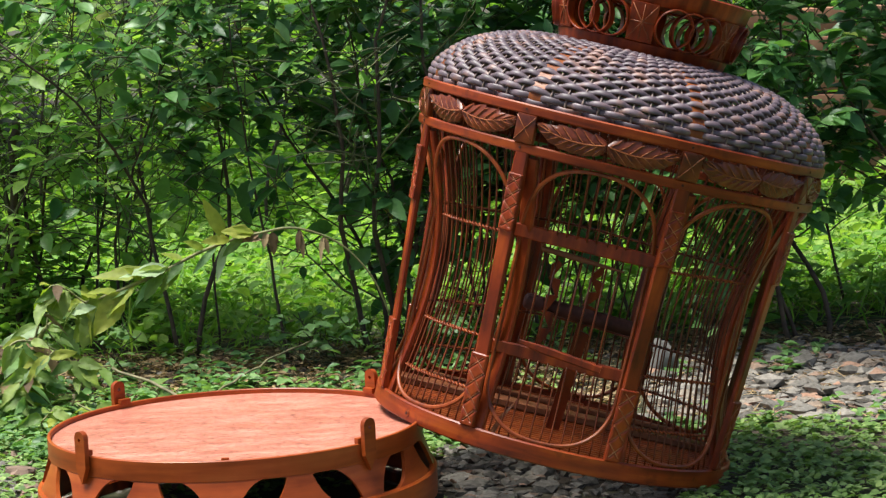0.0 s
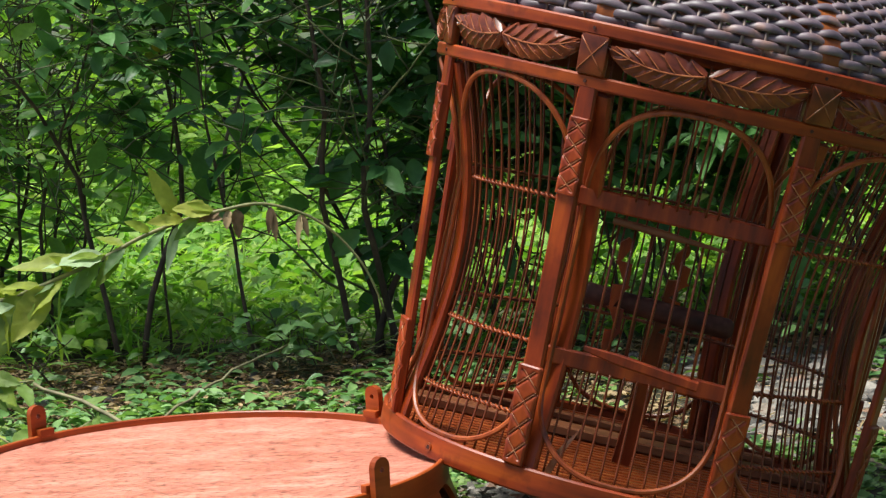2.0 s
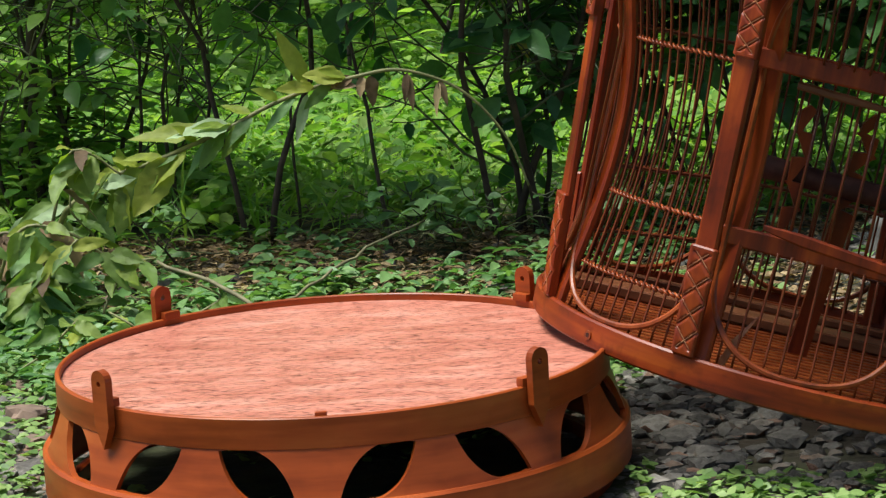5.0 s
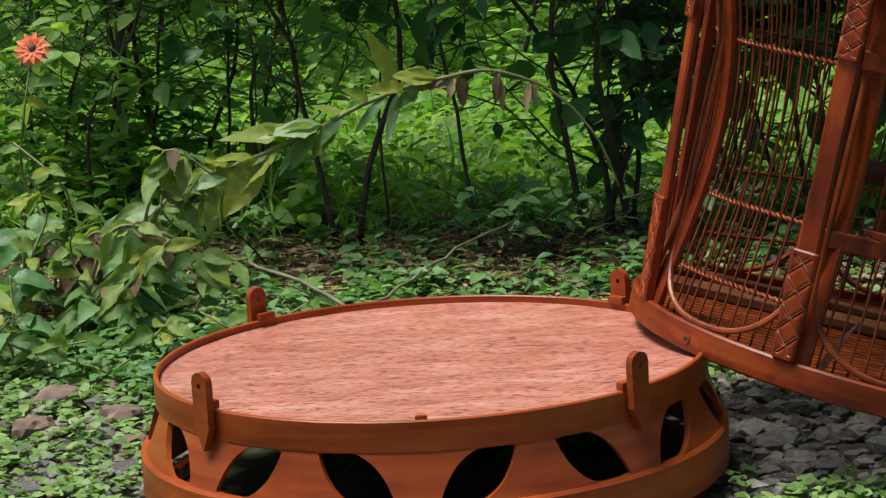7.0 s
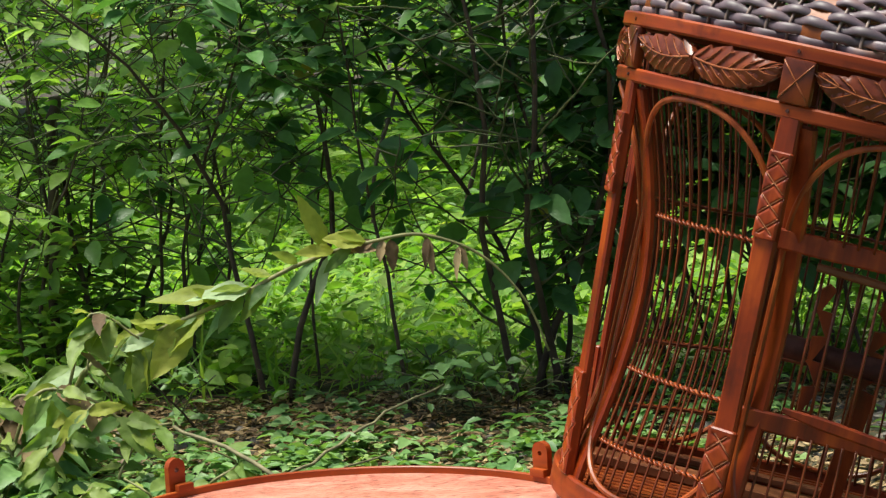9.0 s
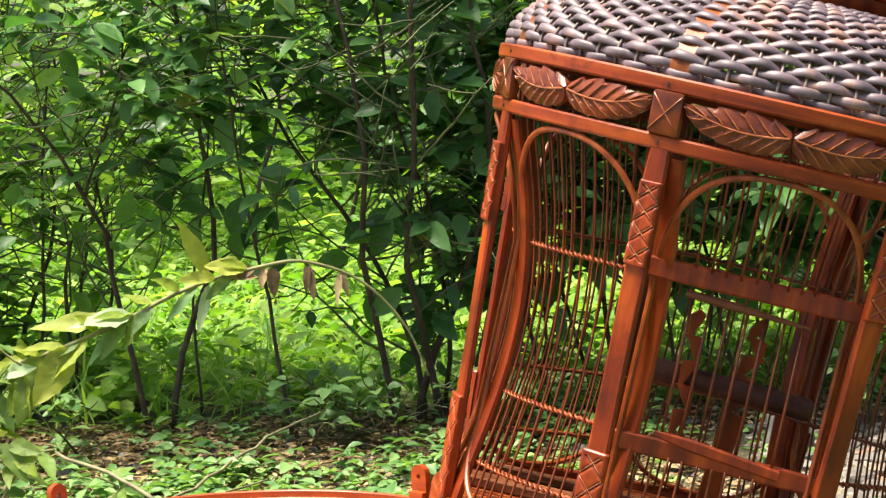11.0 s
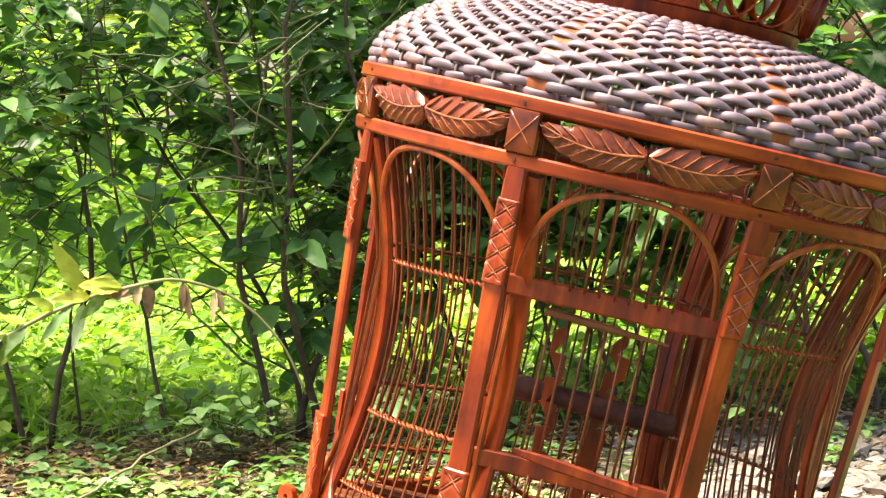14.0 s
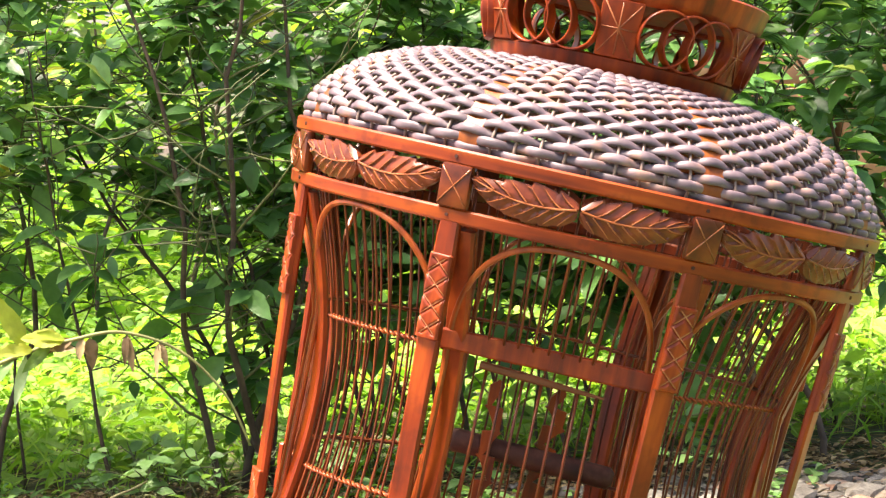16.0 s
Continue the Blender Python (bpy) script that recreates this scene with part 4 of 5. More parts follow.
# hedge behind the tray, from the left to the right of the cage
HEDGE = "hedge shrubs"
SH = "loose garden shrub with dark stems and glossy green leaves"
LT = "loose garden shrub with thin stems and small light-green leaves, sunlight put into their colour"
hedge = [
    shrub("shrub", [(-0.140, 0.82, 0.0075), (-0.119, 0.825, 0.0085), (-0.09, 0.86, 0.004)], 0.62, 0.20, 620, 0.033, M_LEAF, SH, low=0.19, front=0.685),
    shrub("shrub", [(0.018, 0.75, 0.0055)], 0.62, 0.17, 190, 0.031, M_LEAF, "single-stemmed sapling shrub with drooping green leaves", low=0.22, front=0.685, crook=0.2),
    shrub("shrub", [(0.137, 0.78, 0.009), (0.150, 0.80, 0.010), (0.163, 0.82, 0.008), (0.175, 0.80, 0.010), (0.188, 0.83, 0.007)], 0.64, 0.20, 860, 0.033, M_LEAF, SH, low=0.17, front=0.685),
    shrub("shrub", [(0.192, 0.80, 0.005), (0.205, 0.82, 0.004)], 0.40, 0.10, 150, 0.034, M_LEAF, SH, low=0.04, front=0.685),
    shrub("shrub", [(-0.349, 1.0, 0.008), (-0.330, 1.03, 0.007), (-0.43, 1.0, 0.005), (-0.409, 1.0, 0.006), (-0.314, 1.02, 0.005), (-0.38, 1.06, 0.005)], 0.68, 0.22, 900, 0.027, M_SUNLEAF, LT, low=0.07),
    shrub("shrub", [(-0.60, 1.1, 0.007), (-0.55, 1.15, 0.006), (-0.64, 1.12, 0.006), (-0.50, 1.05, 0.005)], 0.7, 0.24, 760, 0.028, M_SUNLEAF, LT, low=0.07),
    shrub("shrub", [(-0.235, 0.98, 0.006), (-0.21, 1.0, 0.005), (-0.26, 1.02, 0.005)], 0.66, 0.2, 440, 0.027, M_SUNLEAF, LT, low=0.07),
    shrub("shrub", [(0.38, 0.88, 0.007), (0.41, 0.9, 0.008), (0.36, 0.92, 0.006)], 0.64, 0.22, 1450, 0.033, M_LEAF, SH, low=0.11),
    shrub("shrub", [(0.285, 0.86, 0.005), (0.31, 0.88, 0.006)], 0.60, 0.18, 860, 0.033, M_LEAF, SH, low=0.12),
    shrub("shrub", [(0.53, 0.86, 0.006), (0.56, 0.9, 0.006)], 0.62, 0.2, 1050, 0.033, M_LEAF, SH, low=0.11),
    shrub("shrub", [(0.46, 0.88, 0.006), (0.485, 0.91, 0.005)], 0.52, 0.17, 620, 0.034, M_LEAF, SH, low=0.09),
    shrub("shrub", [(0.625, 0.90, 0.006), (0.65, 0.93, 0.006)], 0.54, 0.18, 640, 0.034, M_LEAF, SH, low=0.09),
    shrub("shrub", [(0.738, 0.75, 0.009), (0.752, 0.77, 0.008), (0.791, 0.78, 0.010)], 0.7, 0.22, 1300, 0.033, M_LEAF, SH, low=0.11),
    shrub("shrub", [(0.98, 1.0, 0.008), (1.02, 1.05, 0.007)], 0.78, 0.24, 1000, 0.035, M_LEAF, SH, low=0.13),
    shrub("shrub", [(0.90, 0.90, 0.007), (0.86, 0.95, 0.006)], 0.74, 0.22, 820, 0.035, M_LEAF, SH, low=0.14),
    shrub("shrub", [(0.05, 2.15, 0.010), (-0.1, 2.25, 0.009), (0.2, 2.2, 0.009)], 1.0, 0.34, 620, 0.038, M_SUNLEAF, LT, low=0.36),
    shrub("shrub", [(-0.55, 2.2, 0.010), (-0.4, 2.3, 0.009), (-0.8, 2.25, 0.009)], 1.0, 0.34, 560, 0.036, M_SUNLEAF, LT, low=0.34),
    shrub("shrub", [(0.66, 2.1, 0.010), (0.82, 2.2, 0.009)], 1.0, 0.34, 560, 0.040, M_LEAF, SH, low=0.36),
]
SEED = "young seedling with roundish green leaves at the hedge foot"
for x, y, h, n in ((0.085, 0.70, 0.07, 14), (0.03, 0.73, 0.06, 12), (0.055, 0.69, 0.05, 12), (0.12, 0.71, 0.06, 14), (-0.20, 0.72, 0.12, 18), (0.225, 0.70, 0.12, 18), (0.64, 0.70, 0.11, 18)):
    seedling = shrub("seedling", [(x, y, 0.0032)], h, 0.07, n, 0.020, M_BROAD, SEED, low=0.02, leaf_w=0.66, hang=False)
    tagged(seedling, group="seedlings")
for s in hedge:
    tagged(s, group=HEDGE)


def scatter(name, n, xr, yr, size, width, material, label, category, tall=0.05, tuft=4, up=0.5, keep=None, droop=0.3, lift=0.0, fold=0.18):
    """Low plants with no number: tufts of leaves that rise from the soil, as one mesh."""
    P, D, N, L = [], [], [], []
    while len(P) < n:
        x, y = rng.uniform(*xr), rng.uniform(*yr)
        if keep and not keep(x, y):
            continue
        h = rng.uniform(0.1, 1) * tall
        z = ground_z(x, y) + lift
        for _ in range(tuft):
            a = rng.uniform(0, 2 * math.pi)
            P.append((x + rng.normal(0, size * 0.3), y + rng.normal(0, size * 0.3), z + h * rng.uniform(0.3, 1)))
            D.append((math.cos(a), math.sin(a), rng.uniform(-0.1, 1) * up * 2))
            N.append((rng.normal(0, 0.4), rng.normal(0, 0.4), 1))
            L.append(size * rng.uniform(0.6, 1.3))
    L = np.array(L)
    me = leaf_mesh(name, [leaf_batch(P, D, N, L, L * width * rng.uniform(0.8, 1.2, len(L)), droop, fold)])
    me.materials.append(material)
    return tagged(new(name, me), label, category, kind="stuff")


def off_tray(x, y):
    return not 0.186 < math.hypot(x, y) < 0.222 and math.hypot(x - 0.36, y - 0.08) > 0.17


def thin_out(x, y):
    """True less often towards the edge of the gravel bed, so that it ends raggedly."""
    d = max(abs(x - 0.14) / 1.0, abs(y - 0.1) / 0.68) + 0.16 * noise.noise((x * 4, y * 4, 21))
    return rng.random() < min(1.0, max(0.0, (1.05 - d) / 0.25))


def green_patch(x, y):
    """Where creeping weeds have grown over the gravel."""
    if x > 0.46 + 0.06 * noise.noise((y * 6, 2, 8)) and y < 0.36 + 0.05 * noise.noise((x * 6, 1, 8)):
        return 1.0
    if x > 0.40 and y > 0.3:
        return -1.0
    if x < -0.2:
        return 0.25 + noise.noise((x * 5, y * 5, 4))
    return noise.noise((x * 4.2, y * 4.2, 4)) - 0.03


def fading(x, y, cx, half, soft):
    """True less and less often past half a width from cx, so that beds of plants have no hard edge."""
    return rng.random() < math.exp(-max(0.0, abs(x - cx) - half) / soft)


scatter("meadow_herbs", 46000, (-2.6, 3.2), (0.80, 4.2), 0.028, 0.55, M_GRASS, "bright green low herbs growing behind the hedge", "herbs", tall=0.10,
        keep=lambda x, y: noise.noise((x * 1.5, y * 1.5, 9)) > -0.5 and (y > 0.90 or rng.random() < (y - 0.79) / 0.11) and fading(x, y, 0.25, 0.7 + 0.2 * y, 0.35))
scatter("meadow_grass", 20000, (-2.6, 3.2), (0.80, 3.8), 0.07, 0.05, M_GRASS, "bright thin grass blades behind the hedge", "grass", tall=0.01, up=2.0, droop=0.5,
        keep=lambda x, y: fading(x, y, 0.25, 0.7 + 0.2 * y, 0.35))
# upper part is unseen, added to keep low sky glare off the cage
scatter("far_foliage", 30000, (-4.5, 5), (3.4, 6.5), 0.11, 0.5, M_LEAF, "distant green undergrowth in leaf, its unseen top added to block low sky", "undergrowth", tall=3.2, tuft=5, up=0.4)
# bright grass colour on these bushes stands in for sun on their leaves
scatter("far_bushes", 15000, (-2.5, 3.0), (2.3, 3.6), 0.042, 0.5, M_GRASS, "light-green bushes behind the hedge, sunlight put into their colour", "bushes", tall=0.8, tuft=5, up=0.4, keep=lambda x, y: noise.noise((x * 2.2, y * 2.2, 6)) > -0.12 and not (0.6 < x < 1.6 and y < 2.8))
scatter("ground_cover", 36000, (-0.9, 1.15), (-0.6, 0.62), 0.0092, 0.85, M_COVER, "small-leaved creeping weeds over the gravel", "weeds", tall=0.014, tuft=5, up=0.2, lift=0.007, fold=0.05, droop=0.12,
        keep=lambda x, y: off_tray(x, y) and green_patch(x, y) > rng.uniform(-0.12, 0.3) and thin_out(x, y))
scatter("lawn_weeds", 26000, (-3.2, 3.6), (-3.4, 1.2), 0.028, 0.5, M_COVER, "low weeds and grass spreading over the garden soil", "weeds", tall=0.012, tuft=5, up=0.35,
        keep=lambda x, y: (abs(x - 0.13) > 0.78 or y < -0.33) and noise.noise((x * 1.3, y * 1.3, 3)) > rng.uniform(-0.55, 0.35) and rng.random() < math.exp(-max(0.0, math.hypot(x - 0.2, y) - 1.2) / 1.0))
scatter("undergrowth", 7000, (-1.1, 1.3), (0.90, 1.5), 0.026, 0.48, M_SUNLEAF, "leafy young shoots filling the foot of the hedge", "undergrowth", tall=0.24, tuft=3, up=0.3,
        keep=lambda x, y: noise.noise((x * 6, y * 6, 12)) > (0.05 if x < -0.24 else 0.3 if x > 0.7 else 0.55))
scatter("hedge_weeds", 7000, (-0.6, 0.9), (0.26, 0.85), 0.019, 0.5, M_BROAD, "young leafy weeds under the hedge", "weeds", tall=0.035, tuft=5, up=0.3, keep=lambda x, y: noise.noise((x * 5, y * 5, 1)) > (-0.2 if -0.25 < x < 0.3 else 0.12) and rng.random() < (0.12 if x > 0.42 else 1.0 if y < 0.5 else 0.5 if y < 0.62 else 0.34 if x > 0.03 and y < 0.72 else 0.16))
scatter("leaf_litter", 24000, (-0.8, 1.0), (0.40, 0.86), 0.0105, 0.42, M_DRY, "dry brown fallen leaves on the soil", "leaf litter", tall=0.008, tuft=3, up=0.25, droop=0.2, lift=0.003,
        keep=lambda x, y: x < 0.46 + 0.04 * noise.noise((y * 7, 3, 2)) or y > 0.74 or rng.random() < 0.06)
scatter("litter_straw", 3200, (-0.8, 1.0), (0.3, 1.2), 0.045, 0.03, M_DRY, "thin dry stalks scattered on the soil", "leaf litter", tall=0.01, tuft=2, up=0.12, droop=0.1, lift=0.004)


# ------------------------------------------------------------------ herbs beside the tray
def big_leaf(p, d, up, length, width, droop):
    """One soft leaf: short stalk, folded midrib, toothed and ruffled edge, twisted and drooping."""
    d = unit(d)
    n = np.asarray(up, float)
    n = unit(n - d * n.dot(d))
    s = np.cross(d, n)
    seed, twist = rng.uniform(0, 50), rng.normal(0, 0.5)
    v, f, rows = [], [], 12
    for i in range(rows + 1):
        t = i / rows
        w = 0.06 if t < 0.09 else math.sin(math.pi * min(1.0, (t - 0.06) / 0.94) ** 0.8) ** 0.85 * (1.0 + 0.045 * (-1) ** i) + 0.02
        a = twist * t
        sx = s * math.cos(a) + n * math.sin(a)
        nx = n * math.cos(a) - s * math.sin(a)
        c = p + d * length * t - np.array([0, 0, 1.0]) * length * droop * t * t * 0.8 - n * length * 0.2 * droop * t * t
        for q in (-1, -0.5, 0, 0.5, 1):
            ruffle = 0.45 * noise.noise((t * 7 + seed, q * 1.5, seed)) * abs(q) + 0.22 * abs(q) + 0.05 * (-1) ** i * (1 - abs(q)) * (q != 0)
            v.append(c + sx * width * 0.5 * w * q + nx * width * 0.5 * w * ruffle)
    for i in range(rows):
        for q in range(4):
            k = i * 5 + q
            f.append((k, k + 1, k + 6, k + 5))
    return [tuple(x) for x in v], f


def herb(name, pts, rad, leaves, material, label, stem_material, leaf_label):
    """A stalk along points, with leaves given by (point index, direction, length, width)."""
    ob = tagged(new(name), label, "plant")
    o = np.array(pts[0])
    ob.location = tuple(o)
    fine = []
    for i in range(len(pts) - 1):
        a = np.array(pts[max(0, i - 1)])
        b, c = np.array(pts[i]), np.array(pts[i + 1])
        d = np.array(pts[min(len(pts) - 1, i + 2)])
        for j in range(5):
            t = j / 5
            fine.append(0.5 * (2 * b + (c - a) * t + (2 * a - 5 * b + 4 * c - d) * t * t + (3 * b - a - 3 * c + d) * t ** 3))
    fine.append(np.array(pts[-1]))
    part("stem", tube(np.array(fine) - o, np.linspace(rad[0], rad[1], len(fine)), 8), stem_material, ob)
    for s, d, ln_, wd, mt, dr in leaves:
        p = fine[int(s * (len(fine) - 1))] - o
        part("leaf", big_leaf(p, d, (rng.normal(0, 0.4), rng.normal(-0.75, 0.3), 0.8), ln_, wd, dr), mt, ob, leaf_label if mt is material else "")
    return ob


Y = 0.655
stalk = [(0.164, Y, 0.090), (0.146, Y, 0.137), (0.119, Y, 0.174), (0.091, Y, 0.197), (0.058, Y, 0.211), (0.029, Y, 0.216), (-0.006, Y, 0.211), (-0.046, Y, 0.203), (-0.094, Y, 0.187),
         (-0.141, Y, 0.165), (-0.189, Y, 0.146), (-0.225, Y, 0.133), (-0.255, Y, 0.124), (-0.286, Y, 0.109), (-0.310, Y, 0.091), (-0.328, Y, 0.063), (-0.360, Y, 0.031), (-0.396, Y, -0.020)]
SIDE = [(0.37 + 0.025 * i, (-1.0 + 0.25 * (i % 3), -0.25, (0.45, -0.55, 0.05, -0.9)[i % 4]), 0.034 + 0.006 * (i % 4), 0.011 + 0.002 * (i % 3), (M_YELLOW, M_HERB, M_YELLOW, M_BROAD)[i % 4], 0.08) for i in range(16)]
herb("fallen_stalk", stalk, (0.0012, 0.0034), SIDE + [
    (0.525, (-1, -0.25, -0.12), 0.074, 0.026, M_PALE, 0.02),
    (0.53, (-1, 0.1, -0.05), 0.104, 0.024, M_YELLOW, 0.02),
    (0.425, (-0.45, -0.1, 1), 0.068, 0.022, M_YELLOW, 0.0),
    (0.375, (-1, -0.2, 0.18), 0.048, 0.022, M_YELLOW, 0.05),
    (0.43, (-0.28, -0.2, -1), 0.056, 0.011, M_PALE, 0.0),
    (0.50, (-0.65, -0.2, -0.75), 0.055, 0.018, M_YELLOW, 0.05),
    (0.53, (-0.55, -0.3, -0.7), 0.050, 0.020, M_HERB, 0.05),
    (0.50, (-0.85, 0.2, 0.25), 0.036, 0.014, M_YELLOW, 0.0),
    (0.585, (-0.75, -0.2, -0.65), 0.062, 0.022, M_YELLOW, 0.1),
    (0.60, (-0.6, -0.3, -0.8), 0.075, 0.034, M_YELLOW, 0.05),
    (0.63, (-0.8, -0.2, -0.8), 0.085, 0.038, M_YELLOW, 0.1),
    (0.66, (-0.4, -0.3, -0.9), 0.070, 0.030, M_HERB, 0.1),
    (0.70, (-1, 0.0, 0.05), 0.030, 0.014, M_YELLOW, 0.2),
    (0.70, (-0.15, -0.1, 1), 0.028, 0.012, M_YELLOW, 0.1),
    (0.72, (0.3, -0.3, -0.9), 0.055, 0.024, M_YELLOW, 0.1),
    (0.76, (0.8, -0.3, 0.25), 0.050, 0.016, M_PALE, 0.1),
    (0.79, (0.5, -0.3, -0.5), 0.055, 0.024, M_HERB, 0.2),
    (0.82, (-0.85, -0.3, -0.15), 0.085, 0.024, M_PALE, 0.35),
    (0.84, (0.15, -0.3, -1), 0.065, 0.015, M_HERB, 0.05),
    (0.86, (0.7, -0.4, -0.35), 0.050, 0.022, M_PALE, 0.3),
    (0.90, (-0.6, -0.4, 0.4), 0.050, 0.024, M_HERB, 0.4),
    (0.93, (0.4, -0.5, 0.3), 0.055, 0.026, M_HERB, 0.5),
    (0.96, (-0.7, -0.4, 0.2), 0.055, 0.026, M_HERB, 0.5),
    (0.97, (0.7, -0.4, 0.4), 0.050, 0.024, M_PALE, 0.6),
    (0.335, (0.05, -0.2, -1), 0.030, 0.015, M_DRY, 0.2),
    (0.35, (-0.2, -0.2, -1), 0.022, 0.012, M_DRY, 0.1),
    (0.27, (0.1, -0.2, -1), 0.036, 0.009, M_DRY, 0.2),
    (0.265, (-0.2, -0.3, -1), 0.026, 0.008, M_DRY, 0.4),
    (0.20, (-0.15, -0.2, -1), 0.032, 0.010, M_DRY, 0.3),
    (0.205, (0.4, -0.3, -1), 0.022, 0.008, M_DRY, 0.4),
    (0.36, (-1, -0.1, -0.3), 0.034, 0.012, M_DRY, 0.1),
    (0.40, (0.9, -0.1, -0.1), 0.032, 0.012, M_DRY, 0.0),
], M_HERB, "drooping arched flower stalk with pale and withered leaves", M_GREENSTEM, "soft green leaf")


def wild_herb(x, y, h, n, label, flower=False, spread=0.034):
    pts = [(x, y, ground_z(x, y) - 0.005)]
    for i in range(1, 5):
        sway = 0.0 if flower and i == 4 else rng.normal(0, 0.012) * i * 0.5
        pts.append((x + sway, y + rng.normal(0, 0.01), ground_z(x, y) + h * i / 4))
    lv = []
    for i in range(n):
        a = rng.uniform(0, 2 * math.pi)
        lv.append((rng.uniform(0.2, 0.98), (math.cos(a), math.sin(a), rng.uniform(-0.3, 0.6)), spread * rng.uniform(0.7, 1.2), spread * rng.uniform(0.30, 0.5), M_YELLOW if rng.random() < 0.14 else M_HERB, rng.uniform(0.1, 0.6)))
    ob = herb("flowering_herb" if flower else "herb", pts, (0.0018, 0.0010), lv, M_HERB, label, M_GREENSTEM, "")
    if flower:
        o = np.array(pts[0])
        c = np.array(pts[-1]) - o
        P, D, N = [], [], []
        for ring in range(2):
            for i in range(11):
                a = 2 * math.pi * (i + 0.5 * ring) / 11
                P.append(c + np.array([0, 0, 0.002 * ring]))
                D.append((math.cos(a), -0.22 - 0.2 * ring + 0.6 * math.sin(a), 0.2 + 0.8 * math.sin(a)))
                N.append((0, -0.8, 0.6))
        k = len(P)
        me = leaf_mesh("petals", [leaf_batch(P, D, N, np.full(k, 0.019), np.full(k, 0.0085), 0.35)])
        me.materials.append(M_PETAL)
        part("petals", me, M_PETAL, ob, "coral-orange petals")
        part("flower_centre", sweep([c + np.array([0, 0, -0.004]), c + np.array([0, 0, 0.004]), c + np.array([0, 0, 0.008])], [(1, 0, 0)], round_sec(0.005, 10), scale=(1, 1, 0.4)), M_DRY, ob)
    return ob


wild_herb(-0.430, 0.66, 0.262, 14, "leafy herb with one coral-orange flower by the hedge", True)
for x, y, h, n in ((-0.36, 0.48, 0.11, 22), (-0.42, 0.55, 0.16, 18), (-0.31, 0.55, 0.09, 14), (-0.47, 0.46, 0.14, 18), (-0.52, 0.6, 0.2, 20), (-0.25, 0.5, 0.07, 12), (-0.39, 0.36, 0.06, 14), (-0.33, 0.32, 0.05, 10), (-0.56, 0.42, 0.15, 16), (-0.28, 0.38, 0.05, 12), (-0.22, 0.4, 0.05, 10), (-0.45, 0.4, 0.09, 18), (-0.16, 0.46, 0.06, 10), (-0.4, 0.6, 0.18, 18), (-0.3, 0.62, 0.13, 14)):
    wild_herb(x, y, h, n, "soft light-green herb leaning over the gravel")


def broad_weed(x, y, h, n, size, label):
    """A soft weed with broad drooping leaves on thin stalks."""
    z = ground_z(x, y)
    lean = rng.normal(0, 0.02, 2)
    pts = [(x, y, z - 0.004)] + [(x + lean[0] * i / 4, y + lean[1] * i / 4, z + h * i / 4) for i in range(1, 5)]
    lv = []
    for i in range(n):
        a = 2.4 * i + rng.uniform(-0.4, 0.4)
        lv.append((rng.uniform(0.25, 1.0), (math.cos(a), math.sin(a) * 0.8 - 0.25, rng.uniform(-0.1, 0.75)), size * rng.uniform(0.75, 1.2), size * rng.uniform(0.36, 0.52), M_HERB if i % 5 == 4 else M_BROAD, rng.uniform(0.35, 1.1)))
    return herb("broad_weed", pts, (0.0016, 0.0009), lv, M_BROAD, label, M_GREENSTEM, "")


BW = "broad-leaved soft green weed at the edge of the gravel"
for x, y, h, n, size in ((-0.353, 0.548, 0.085, 9, 0.055), (-0.431, 0.640, 0.10, 9, 0.055), (-0.437, 0.560, 0.085, 9, 0.050), (-0.424, 0.465, 0.075, 9, 0.050), (-0.372, 0.470, 0.055, 8, 0.048),
                         (-0.310, 0.470, 0.045, 8, 0.040), (-0.290, 0.560, 0.060, 7, 0.042), (-0.400, 0.380, 0.050, 7, 0.040), (-0.341, 0.300, 0.028, 5, 0.028)):
    tagged(broad_weed(x, y, h, n, size, BW), group="broad weeds")


def fallen_twig(pts, r0, r1, label, material=M_TWIG):
    tw = tagged(new("twig", None), label, "twig")
    tw.location = pts[0]
    o = np.array(pts[0])
    fine = []
    for i in range(len(pts) - 1):
        a, b = np.array(pts[i]), np.array(pts[i + 1])
        for k in range(4):
            fine.append(a + (b - a) * k / 4 + rng.normal(0, 0.0015, 3) - o)
    fine.append(np.array(pts[-1]) - o)
    part("branch", tube(fine, np.linspace(r0, r1, len(fine)), 7), material, tw)


fallen_twig([(-0.12, 0.40, -0.008), (-0.107, 0.42, 0.012), (-0.07, 0.5, 0.018), (-0.023, 0.6, 0.032), (0.015, 0.66, 0.044), (0.054, 0.7, 0.052)], 0.0020, 0.0013, "long bare pale-brown twig propped under the hedge")
fallen_twig([(-0.085, 0.41, -0.004), (-0.092, 0.42, 0.022), (-0.145, 0.46, 0.043), (-0.199, 0.5, 0.059)], 0.0025, 0.0018, "thick greenish-brown twig leaning on the herbs")
fallen_twig([(-0.11, 0.41, -0.004), (-0.06, 0.46, 0.012), (0.0, 0.52, 0.018)], 0.0016, 0.001, "short dry twig lying on the litter")
fallen_twig([(-0.40, 1.0, -0.01), (-0.412, 1.0, 0.12), (-0.405, 1.0, 0.2), (-0.398, 1.0, 0.33), (-0.392, 1.0, 0.36)], 0.0055, 0.007, "dead dark-brown stalk standing in the hedge", M_STEM)
